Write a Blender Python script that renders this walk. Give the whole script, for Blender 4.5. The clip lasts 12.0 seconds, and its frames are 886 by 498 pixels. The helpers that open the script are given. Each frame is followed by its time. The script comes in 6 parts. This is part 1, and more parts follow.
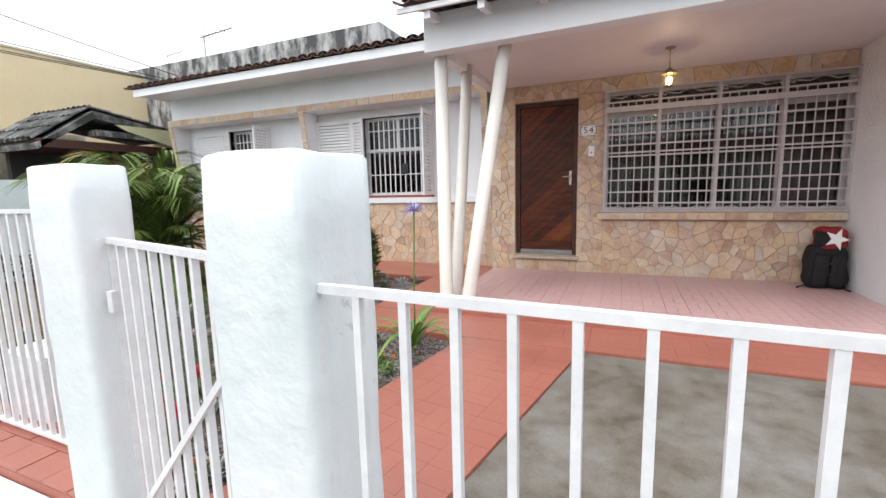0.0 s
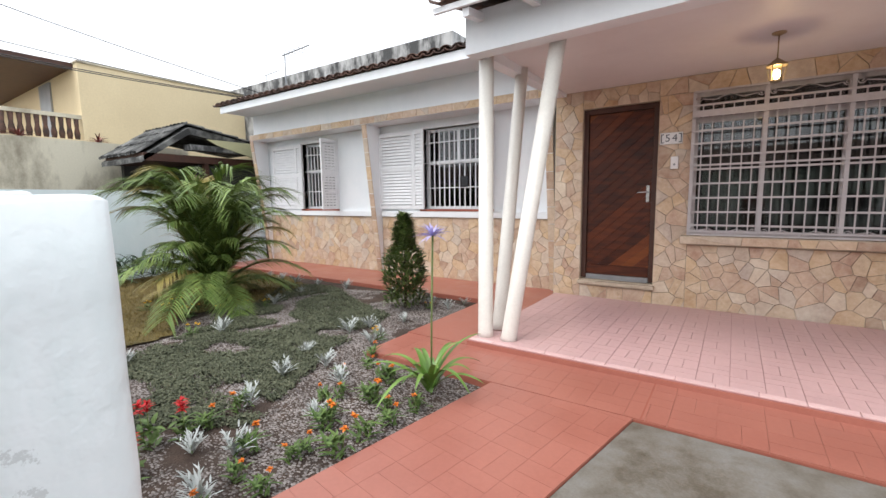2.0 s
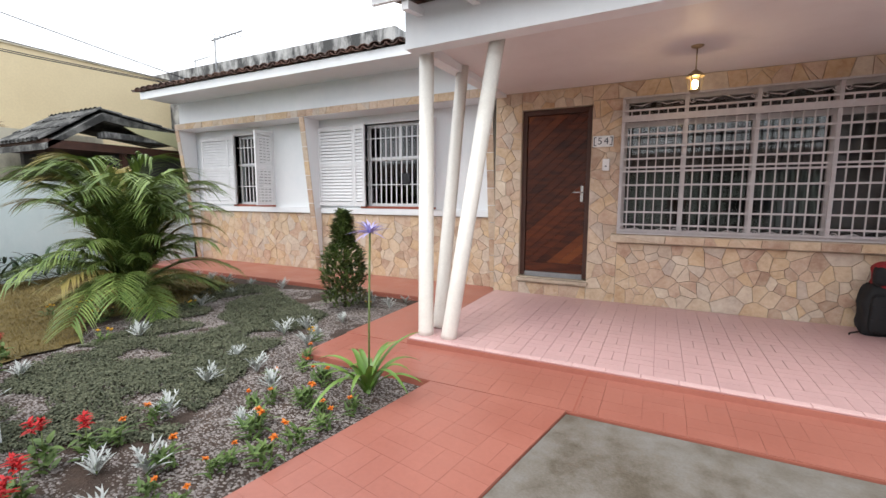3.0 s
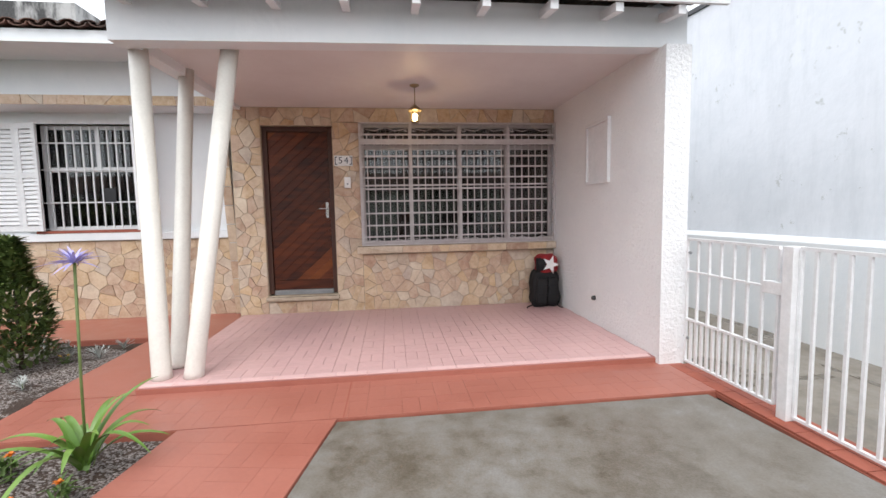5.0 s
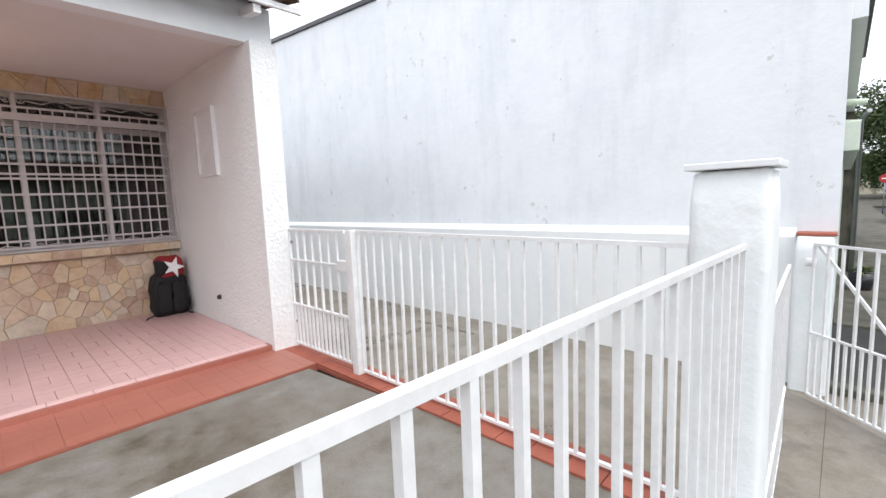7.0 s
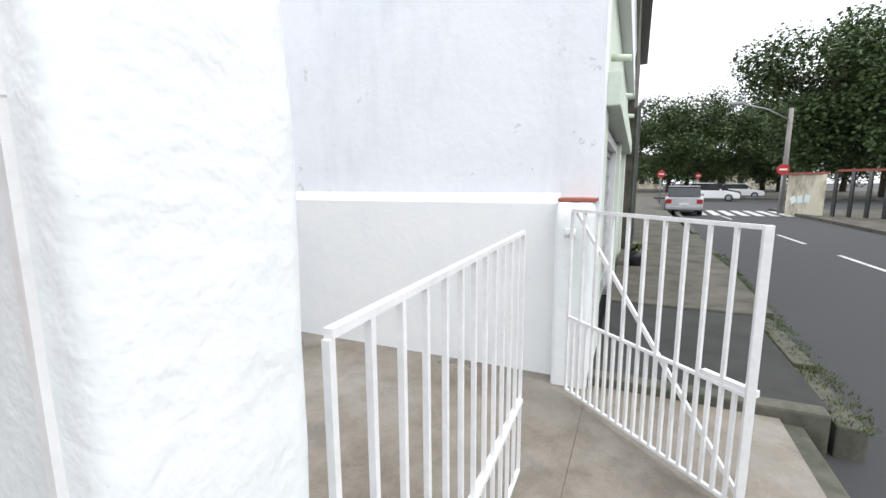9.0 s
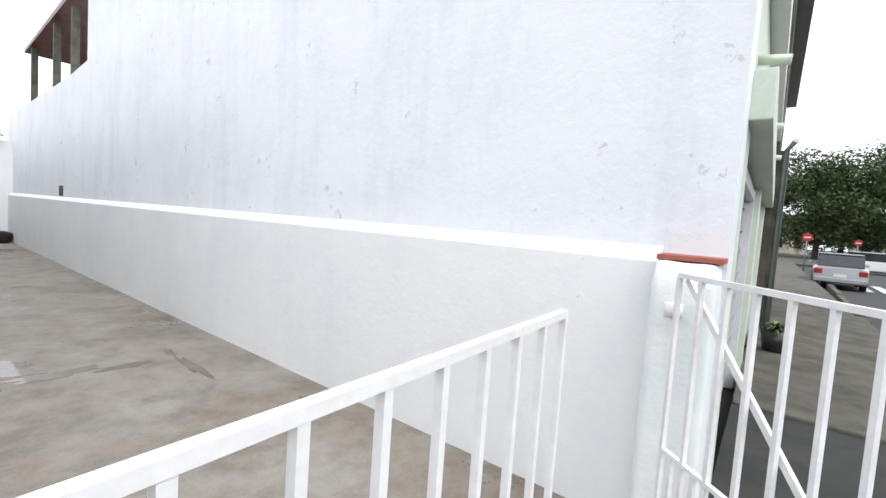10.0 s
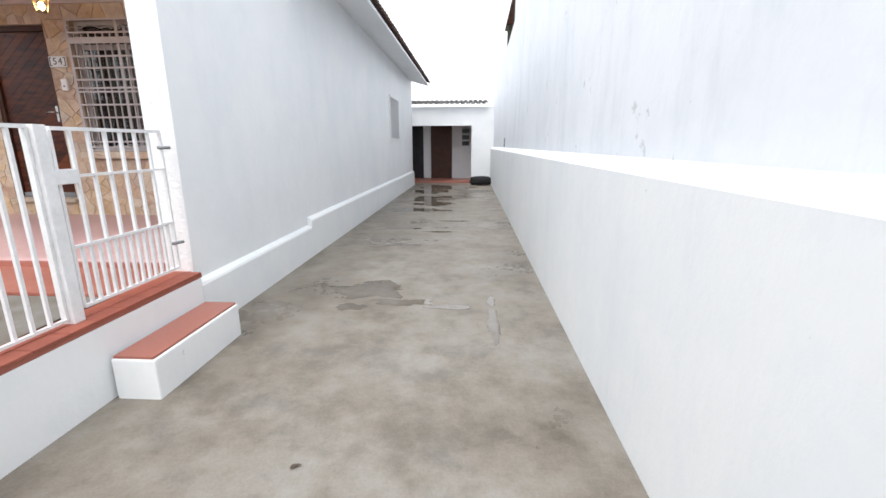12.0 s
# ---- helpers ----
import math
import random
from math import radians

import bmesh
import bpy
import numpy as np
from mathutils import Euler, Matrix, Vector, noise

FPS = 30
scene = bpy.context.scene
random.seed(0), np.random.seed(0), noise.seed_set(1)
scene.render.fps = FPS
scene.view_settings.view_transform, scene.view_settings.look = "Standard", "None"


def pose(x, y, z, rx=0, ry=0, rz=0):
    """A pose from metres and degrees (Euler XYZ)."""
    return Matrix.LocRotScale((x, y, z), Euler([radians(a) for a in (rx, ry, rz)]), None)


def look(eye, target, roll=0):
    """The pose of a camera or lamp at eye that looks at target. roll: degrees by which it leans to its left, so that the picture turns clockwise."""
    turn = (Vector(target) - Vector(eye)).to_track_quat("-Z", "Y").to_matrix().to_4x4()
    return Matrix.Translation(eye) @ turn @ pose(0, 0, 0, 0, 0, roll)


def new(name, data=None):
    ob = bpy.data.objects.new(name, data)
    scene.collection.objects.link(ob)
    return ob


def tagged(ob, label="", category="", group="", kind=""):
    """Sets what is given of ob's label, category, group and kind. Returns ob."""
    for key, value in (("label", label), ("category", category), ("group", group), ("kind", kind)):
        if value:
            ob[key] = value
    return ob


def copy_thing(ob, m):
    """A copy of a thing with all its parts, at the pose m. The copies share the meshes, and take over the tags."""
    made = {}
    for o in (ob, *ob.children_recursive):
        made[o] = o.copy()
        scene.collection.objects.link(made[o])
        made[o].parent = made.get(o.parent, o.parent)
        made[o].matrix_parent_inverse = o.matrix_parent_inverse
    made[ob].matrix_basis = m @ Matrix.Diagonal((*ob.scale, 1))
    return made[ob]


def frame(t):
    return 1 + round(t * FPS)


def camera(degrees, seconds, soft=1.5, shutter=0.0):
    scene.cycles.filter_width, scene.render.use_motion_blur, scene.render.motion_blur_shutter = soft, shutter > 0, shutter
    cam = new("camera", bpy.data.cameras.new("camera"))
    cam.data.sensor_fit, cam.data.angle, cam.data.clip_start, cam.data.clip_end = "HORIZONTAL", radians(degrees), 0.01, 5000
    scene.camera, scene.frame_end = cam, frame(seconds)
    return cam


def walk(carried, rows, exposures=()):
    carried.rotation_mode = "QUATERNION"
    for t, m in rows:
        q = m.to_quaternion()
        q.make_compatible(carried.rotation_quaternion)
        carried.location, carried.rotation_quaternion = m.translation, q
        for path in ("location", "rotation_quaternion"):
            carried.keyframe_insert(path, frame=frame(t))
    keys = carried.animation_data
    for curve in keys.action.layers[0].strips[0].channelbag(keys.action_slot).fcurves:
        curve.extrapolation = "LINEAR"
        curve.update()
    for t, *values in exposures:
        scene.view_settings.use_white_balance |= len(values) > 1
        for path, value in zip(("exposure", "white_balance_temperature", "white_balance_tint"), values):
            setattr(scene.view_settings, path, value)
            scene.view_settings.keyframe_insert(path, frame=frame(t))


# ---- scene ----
cam = camera(91.8, 12.0)
PATH = [
    (0, (0.501, 0.238, 1.256), (-0.267, 2.064, 0.98), -1.4),
    (0.5, (0.476, 0.523, 1.303), (-0.245, 2.378, 1.105), -1.5),
    (1, (0.525, 0.655, 1.331), (-0.321, 2.457, 1.138), -1.7),
    (1.5, (0.625, 0.773, 1.337), (-0.439, 2.454, 1.125), 0.1),
    (2, (0.679, 0.882, 1.329), (-0.436, 2.526, 1.101), -0.7),
    (2.5, (0.695, 0.947, 1.323), (-0.347, 2.638, 1.091), -0.5),
    (2.7, (0.695, 0.948, 1.319), (-0.294, 2.671, 1.084), -0.1),
    (4.3, (0.599, 0.87, 1.322), (0.372, 2.848, 1.126), -0.6),
    (4.5, (0.592, 0.865, 1.318), (0.499, 2.856, 1.143), -0.5),
    (5, (0.621, 0.832, 1.31), (0.857, 2.811, 1.141), -1.1),
    (5.5, (0.707, 0.774, 1.306), (1.2, 2.707, 1.161), -1.6),
    (6, (0.834, 0.658, 1.286), (1.592, 2.5, 1.109), -2.0),
    (6.5, (1.015, 0.548, 1.273), (2.101, 2.214, 1.056), -3.1),
    (7, (1.191, 0.532, 1.257), (2.644, 1.888, 1.032), -2.2),
    (7.5, (1.501, 0.454, 1.213), (3.149, 1.536, 0.875), -5.4),
    (7.7, (1.65, 0.417, 1.186), (3.344, 1.42, 0.834), -5.7),
    (9.3, (3.092, 0.289, 0.965), (4.901, 1.088, 0.664), 0.0),
    (9.5, (3.302, 0.281, 0.985), (5.071, 1.164, 0.681), -0.3),
    (10, (3.76, 0.398, 0.945), (5.347, 1.609, 0.817), 4.0),
    (10.5, (4.168, 0.498, 0.981), (5.33, 2.105, 0.727), 1.5),
    (11, (4.601, 0.708, 0.974), (5.379, 2.514, 0.613), 1.9),
    (11.5, (4.92, 0.866, 0.97), (5.315, 2.778, 0.532), -0.4),
    (12, (5.219, 0.996, 0.964), (5.097, 2.936, 0.494), -0.1),
]
walk(cam, [(t, look(eye, target, roll)) for t, eye, target, roll in PATH], [(0, 0.84), (9.5, 0.86), (11, 0.94), (12, 1.0)])

# ---- world, sun, exposure ----
scene.view_settings.exposure = 0.84
world = bpy.data.worlds.new("overcast_sky")
scene.world = world
world.use_nodes = True
wn, wl = world.node_tree.nodes, world.node_tree.links
sky = wn.new("ShaderNodeTexSky")
sky.sky_type = "NISHITA"
sky.sun_disc = False
sky.sun_elevation, sky.sun_rotation = radians(52), radians(200)
sky.dust_density = 6.0
hsv = wn.new("ShaderNodeHueSaturation")
hsv.inputs["Saturation"].default_value = 0.12
hsv.inputs["Value"].default_value = 1.0
mixc = wn.new("ShaderNodeMix")
mixc.data_type = "RGBA"
mixc.inputs[0].default_value = 0.75
mixc.inputs[7].default_value = (9.15, 9.6, 10.3, 1)
wl.new(sky.outputs[0], hsv.inputs["Color"])
wl.new(hsv.outputs[0], mixc.inputs[6])
wl.new(mixc.outputs[2], wn["Background"].inputs[0])
wn["Background"].inputs[1].default_value = 0.125
sun = new("sun", bpy.data.lights.new("sun", "SUN"))
sun.data.energy, sun.data.angle, sun.data.color = 0.7, radians(25), (1, 0.97, 0.93)
sun.matrix_world = look((0, -6, 12), (0.8, 0, 0))


# ---- materials ----
def material(name, build):
    m = bpy.data.materials.new(name)
    m.use_nodes = True
    build(m.node_tree.nodes, m.node_tree.links, m.node_tree.nodes["Principled BSDF"])
    return m


def coords(n, l, scale=1.0):
    g = n.new("ShaderNodeNewGeometry")
    mp = n.new("ShaderNodeMapping")
    mp.inputs["Scale"].default_value = (scale, scale, scale) if not isinstance(scale, tuple) else scale
    l.new(g.outputs["Position"], mp.inputs["Vector"])
    return mp.outputs[0]


def noise_tex(n, l, scale, detail=5, rough=0.6, stretch=1.0):
    t = n.new("ShaderNodeTexNoise")
    t.inputs["Scale"].default_value, t.inputs["Detail"].default_value, t.inputs["Roughness"].default_value = scale, detail, rough
    l.new(coords(n, l, stretch), t.inputs["Vector"])
    return t.outputs["Fac"]


def ramp(n, l, fac, stops):
    r = n.new("ShaderNodeValToRGB")
    e = r.color_ramp.elements
    while len(e) < len(stops):
        e.new(0.5)
    for k, (p, c) in zip(e, stops):
        k.position, k.color = p, (*c, 1)
    l.new(fac, r.inputs[0])
    return r.outputs[0]


def mix(n, l, fac, a, b, mode="MIX"):
    m = n.new("ShaderNodeMix")
    m.data_type, m.blend_type = "RGBA", mode
    for s, v in ((0, fac), (6, a), (7, b)):
        if isinstance(v, (int, float)):
            m.inputs[s].default_value = v
        elif isinstance(v, tuple):
            m.inputs[s].default_value = (*v, 1)
        else:
            l.new(v, m.inputs[s])
    return m.outputs[2]


def bump(n, l, p, height, strength, distance=0.01):
    b = n.new("ShaderNodeBump")
    b.inputs["Strength"].default_value, b.inputs["Distance"].default_value = strength, distance
    l.new(height, b.inputs["Height"])
    l.new(b.outputs[0], p.inputs["Normal"])


def surface(name, base, dark, scale=3.0, rough=0.7, grain=60.0, bumpy=0.3, dist=0.006, lo=0.35, hi=0.7, metal=0.0, stretch=1.0, rand=0.0, gloss_var=0.0):
    """Two-scale painted or mineral surface: base colour, darker patches, fine relief."""
    def build(n, l, p):
        big = noise_tex(n, l, scale, 6, 0.65, stretch)
        fine = noise_tex(n, l, grain, 3)
        c = ramp(n, l, big, [(lo, dark), (hi, base)])
        c = mix(n, l, 0.12, c, ramp(n, l, fine, [(0.3, tuple(v * 0.6 for v in base)), (0.7, tuple(min(1, v * 1.25) for v in base))]))
        if rand:
            o = n.new("ShaderNodeObjectInfo")
            c = mix(n, l, rand, c, ramp(n, l, o.outputs["Random"], [(0, tuple(v * 0.6 for v in base)), (1, tuple(min(1, v * 1.3) for v in base))]))
        l.new(c, p.inputs["Base Color"])
        p.inputs["Roughness"].default_value, p.inputs["Metallic"].default_value = rough, metal
        if gloss_var:
            l.new(ramp(n, l, big, [(lo, (max(0.05, rough - gloss_var),) * 3), (hi, (rough,) * 3)]), p.inputs["Roughness"])
        bump(n, l, p, mix(n, l, 0.5, big, fine), bumpy, dist)
    return material(name, build)


def plaster(name, base, bump_scale, bump_strength, stain=(0.62, 0.66, 0.66), dist=0.01, streak=0.3, chips=0.0):
    """Painted plaster: trowel relief, vertical grey streaks and soft stains."""
    def build(n, l, p):
        soft = noise_tex(n, l, 1.1, 6, 0.7)
        runs = noise_tex(n, l, 1.0, 5, 0.7, (3.2, 3.2, 0.55))
        c = ramp(n, l, soft, [(0.36, stain), (0.6, base)])
        if streak:
            c = mix(n, l, streak, c, ramp(n, l, runs, [(0.33, tuple(v * 0.86 for v in stain)), (0.5, base)]))
        if chips:
            flake = ramp(n, l, noise_tex(n, l, 4.5, 9, 0.72), [(chips, (0, 0, 0)), (chips + 0.015, (1, 1, 1))])
            c = mix(n, l, flake, c, (0.58, 0.60, 0.60))
        l.new(c, p.inputs["Base Color"])
        p.inputs["Roughness"].default_value = 0.55
        h = mix(n, l, 0.45, noise_tex(n, l, bump_scale, 4, 0.6), noise_tex(n, l, bump_scale * 0.22, 4, 0.6))
        bump(n, l, p, h, bump_strength, dist)
    return material(name, build)


WHITE = plaster("white_wall_paint", (0.80, 0.81, 0.82), 22, 0.35, (0.74, 0.765, 0.785), 0.01, 0.1)
LOW_WHITE = plaster("white_low_wall_paint", (0.81, 0.82, 0.82), 9, 0.5, (0.75, 0.78, 0.80), 0.014, 0.12, 0.67)
NEIGHBOUR = plaster("weathered_white_wall", (0.79, 0.81, 0.845), 9, 0.55, (0.70, 0.73, 0.765), 0.013, 0.3, 0.635)
ROUGHCAST = plaster("rough_cast_white", (0.84, 0.84, 0.84), 34, 1.0, (0.80, 0.80, 0.81), 0.03, 0.0)
PILLAR = plaster("thick_white_limewash", (0.79, 0.81, 0.82), 10, 0.75, (0.66, 0.74, 0.74), 0.02, 0.25, 0.66)
CEILING = plaster("ceiling_paint", (0.76, 0.725, 0.715), 40, 0.1, (0.71, 0.67, 0.66), 0.004, 0.0)
IRON = surface("white_gloss_enamel", (0.82, 0.82, 0.83), (0.7, 0.7, 0.7), 8, 0.32, 45, 0.35, 0.003)
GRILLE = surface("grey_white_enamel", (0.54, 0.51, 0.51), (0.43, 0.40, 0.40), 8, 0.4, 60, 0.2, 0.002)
COLUMN = surface("cream_column_paint", (0.78, 0.75, 0.69), (0.72, 0.69, 0.63), 5, 0.35, 50, 0.12, 0.003)
WOODPAINT = surface("white_wood_paint", (0.80, 0.80, 0.81), (0.72, 0.72, 0.73), 6, 0.45, 40, 0.15, 0.002)
MORTAR = surface("stone_mortar", (0.54, 0.45, 0.35), (0.38, 0.30, 0.22), 7, 0.9, 90, 0.5)
RED = surface("red_floor_paint", (0.385, 0.145, 0.105), (0.31, 0.105, 0.075), 1.3, 0.5, 35, 0.15, 0.003, gloss_var=0.22, rand=0.05)
RED_JOINT = surface("red_joint", (0.36, 0.12, 0.08), (0.30, 0.09, 0.06), 4, 0.6, 60, 0.3)
PINK = surface("pink_floor_paint", (0.60, 0.39, 0.38), (0.52, 0.325, 0.32), 1.4, 0.4, 30, 0.08, 0.002, rand=0.05, gloss_var=0.1)
PINK_EDGE = surface("pale_pink_edge_paint", (0.70, 0.48, 0.46), (0.62, 0.40, 0.39), 3, 0.45, 40, 0.15, 0.002, rand=0.08)
PINK_JOINT = surface("pink_joint", (0.40, 0.20, 0.19), (0.31, 0.15, 0.14), 5, 0.6, 60, 0.3)
EARTH = surface("garden_soil", (0.085, 0.055, 0.04), (0.035, 0.022, 0.016), 6, 0.95, 70, 1.0, 0.03)
DRYGRASS = surface("dry_turf", (0.17, 0.12, 0.035), (0.09, 0.07, 0.022), 5, 0.95, 90, 1.0, 0.02)
ASPHALT = surface("asphalt", (0.045, 0.046, 0.048), (0.028, 0.029, 0.03), 0.7, 0.92, 80, 0.5, 0.006, gloss_var=0.12)
PAVING = surface("old_cement_pavement", (0.12, 0.105, 0.085), (0.025, 0.028, 0.016), 2.0, 0.8, 60, 0.5, 0.008)
DARKPAVE = surface("dark_wet_pavement", (0.036, 0.034, 0.031), (0.008, 0.008, 0.007), 2.2, 0.75, 60, 0.4, 0.006)
KERB = surface("mossy_kerb_stone", (0.13, 0.122, 0.10), (0.04, 0.046, 0.028), 4, 0.9, 60, 0.5)
MOULD = surface("mould_black_cement", (0.46, 0.46, 0.45), (0.02, 0.021, 0.022), 2.6, 0.9, 30, 0.4, 0.01, 0.44, 0.6, stretch=(1, 1, 0.4))
OCHRE = surface("yellow_facade_paint", (0.80, 0.67, 0.43), (0.72, 0.59, 0.37), 0.5, 0.8, 20, 0.15, 0.01)
DIRTY = surface("dirty_cream_wall", (0.66, 0.61, 0.48), (0.26, 0.22, 0.16), 1.0, 0.85, 30, 0.3, 0.01, 0.38, 0.55, stretch=(1, 1, 0.5))
BLUEWALL = plaster("pale_blue_wall", (0.72, 0.80, 0.81), 20, 0.25, (0.63, 0.74, 0.75))
TILE = surface("weathered_clay_tile", (0.17, 0.085, 0.06), (0.045, 0.038, 0.035), 5, 0.9, 40, 0.5, 0.006)
MOULDTILE = surface("black_mould_tile", (0.20, 0.20, 0.19), (0.018, 0.018, 0.018), 3.0, 0.9, 40, 0.5, 0.006, 0.45, 0.65)
GREYTILE = surface("grey_lichen_tile", (0.34, 0.33, 0.31), (0.13, 0.12, 0.11), 5, 0.9, 40, 0.4, 0.006)
DARKWOOD = surface("dark_varnished_wood", (0.14, 0.047, 0.02), (0.055, 0.018, 0.009), 4, 0.38, 25, 0.2, 0.002, rand=0.0, stretch=(1, 1, 1))
FRAMEWOOD = surface("door_frame_wood", (0.075, 0.026, 0.013), (0.04, 0.014, 0.008), 5, 0.6, 40, 0.2, 0.002)
CHROME = surface("brushed_chrome", (0.6, 0.6, 0.6), (0.5, 0.5, 0.5), 10, 0.25, 60, 0.05, 0.001, metal=1.0)
BRASS = surface("aged_brass", (0.42, 0.33, 0.19), (0.3, 0.23, 0.13), 10, 0.35, 60, 0.1, 0.001, metal=0.8)
BLACK = surface("black_nylon", (0.007, 0.007, 0.008), (0.004, 0.004, 0.005), 12, 0.8, 120, 0.6, 0.003)
REDCLOTH = surface("red_nylon", (0.30, 0.015, 0.02), (0.2, 0.01, 0.012), 12, 0.8, 120, 0.5, 0.003)
WHITEPLAST = surface("white_plastic", (0.8, 0.8, 0.8), (0.74, 0.74, 0.74), 8, 0.35, 50, 0.05, 0.001)
# near-black wall colour: the gloom of an unlit interior is put into the albedo
DARKROOM = surface("dark_wall_shade", (0.06, 0.054, 0.05), (0.04, 0.037, 0.034), 2, 0.8, 30, 0.1)
# grey cloth with the room's shade mixed into its colour
CURTAIN = surface("grey_curtain_shaded", (0.055, 0.052, 0.052), (0.025, 0.024, 0.024), 9, 0.9, 80, 0.2, 0.003, stretch=(1, 1, 0.1))
CLAYCOPING = surface("clay_coping_tile", (0.36, 0.10, 0.06), (0.26, 0.07, 0.045), 5, 0.7, 50, 0.3)
GREENISH = surface("pale_green_paint", (0.62, 0.68, 0.58), (0.52, 0.58, 0.49), 1.5, 0.7, 30, 0.2)
METALGREY = surface("grey_shutter_metal", (0.35, 0.36, 0.37), (0.28, 0.29, 0.3), 3, 0.4, 50, 0.15)
TYRE = surface("black_rubber", (0.02, 0.02, 0.02), (0.012, 0.012, 0.012), 10, 0.8, 60, 0.2)
CARSILVER = surface("silver_car_paint", (0.45, 0.46, 0.47), (0.40, 0.41, 0.42), 3, 0.25, 80, 0.02, 0.001, metal=0.5)
CARWHITE = surface("white_car_paint", (0.78, 0.78, 0.78), (0.74, 0.74, 0.74), 3, 0.2, 80, 0.02, 0.001)
CARDARK = surface("dark_car_paint", (0.03, 0.03, 0.034), (0.02, 0.02, 0.024), 3, 0.2, 80, 0.02, 0.001)
CARGLASS = surface("dark_car_glass", (0.03, 0.035, 0.04), (0.02, 0.022, 0.025), 3, 0.06, 80, 0.0)
LAMPRED = surface("red_lens", (0.4, 0.02, 0.02), (0.3, 0.01, 0.01), 5, 0.2, 60, 0.0)
BARK = surface("tree_bark", (0.10, 0.075, 0.055), (0.05, 0.035, 0.026), 6, 0.95, 50, 0.8, 0.02)
ROADPAINT = surface("worn_road_paint", (0.65, 0.65, 0.63), (0.42, 0.42, 0.41), 2.5, 0.7, 40, 0.2)
SIGNRED = surface("sign_red", (0.45, 0.02, 0.025), (0.38, 0.02, 0.02), 5, 0.4, 60, 0.0)
STEEL = surface("galvanised_steel", (0.33, 0.34, 0.35), (0.25, 0.26, 0.27), 6, 0.45, 50, 0.1, metal=0.6)
CEMENTPOLE = surface("concrete_pole", (0.28, 0.26, 0.24), (0.18, 0.17, 0.16), 2, 0.9, 40, 0.3)
YAWNING = surface("pale_yellow_awning", (0.66, 0.64, 0.38), (0.56, 0.54, 0.32), 2, 0.7, 40, 0.1)
CERAMIC = surface("white_ceramic", (0.75, 0.75, 0.74), (0.66, 0.66, 0.66), 9, 0.2, 60, 0.03)
INK = surface("dark_blue_glaze", (0.04, 0.04, 0.06), (0.03, 0.03, 0.04), 9, 0.25, 60, 0.03)
GRASS = surface("weed_green", (0.09, 0.13, 0.035), (0.045, 0.07, 0.02), 7, 0.85, 40, 0.2)


def leafmat(name, a, b, rough=0.5):
    """Foliage with a different tone on every leaf."""
    def build(n, l, p):
        g = n.new("ShaderNodeNewGeometry")
        c = ramp(n, l, g.outputs["Random Per Island"], [(0.0, a), (1.0, b)])
        l.new(mix(n, l, 0.35, c, ramp(n, l, noise_tex(n, l, 3.0), [(0.3, a), (0.7, b)])), p.inputs["Base Color"])
        p.inputs["Roughness"].default_value = rough
    return material(name, build)


PALM = leafmat("palm_green", (0.05, 0.11, 0.02), (0.27, 0.35, 0.09))
PALMYELLOW = leafmat("palm_yellowed", (0.25, 0.22, 0.06), (0.34, 0.26, 0.08))
SHRUB = leafmat("shrub_green", (0.03, 0.06, 0.018), (0.16, 0.21, 0.06), 0.35)
STRAP = leafmat("strap_leaf_green", (0.07, 0.16, 0.025), (0.17, 0.28, 0.05), 0.35)
COVER = leafmat("ground_cover_green", (0.03, 0.042, 0.02), (0.16, 0.165, 0.10), 0.8)
SILVER = leafmat("silver_leaf", (0.34, 0.37, 0.35), (0.62, 0.64, 0.62), 0.8)
MARI = leafmat("marigold_leaf", (0.05, 0.10, 0.02), (0.13, 0.20, 0.045), 0.6)
DARKLEAF = leafmat("dark_strap_leaf", (0.015, 0.035, 0.018), (0.045, 0.085, 0.04), 0.35)
TREELEAF = leafmat("street_tree_leaf", (0.022, 0.048, 0.014), (0.085, 0.13, 0.035), 0.6)
ORANGE = surface("orange_petal", (0.75, 0.22, 0.01), (0.6, 0.14, 0.01), 30, 0.6, 80, 0.2)
YELLOW = surface("yellow_petal", (0.80, 0.50, 0.02), (0.7, 0.4, 0.02), 30, 0.6, 80, 0.2)
SCARLET = surface("scarlet_petal", (0.60, 0.012, 0.015), (0.45, 0.01, 0.012), 30, 0.6, 80, 0.2)
LILAC = surface("lilac_petal", (0.48, 0.45, 0.75), (0.38, 0.35, 0.66), 30, 0.6, 80, 0.1)
STEM = surface("green_stem", (0.15, 0.2, 0.06), (0.1, 0.14, 0.04), 10, 0.6, 60, 0.1)
PEBBLE = leafmat("pale_pebble", (0.06, 0.048, 0.042), (0.36, 0.32, 0.30), 0.85)
BROMEL = leafmat("bromeliad_red", (0.12, 0.02, 0.02), (0.25, 0.06, 0.04), 0.5)


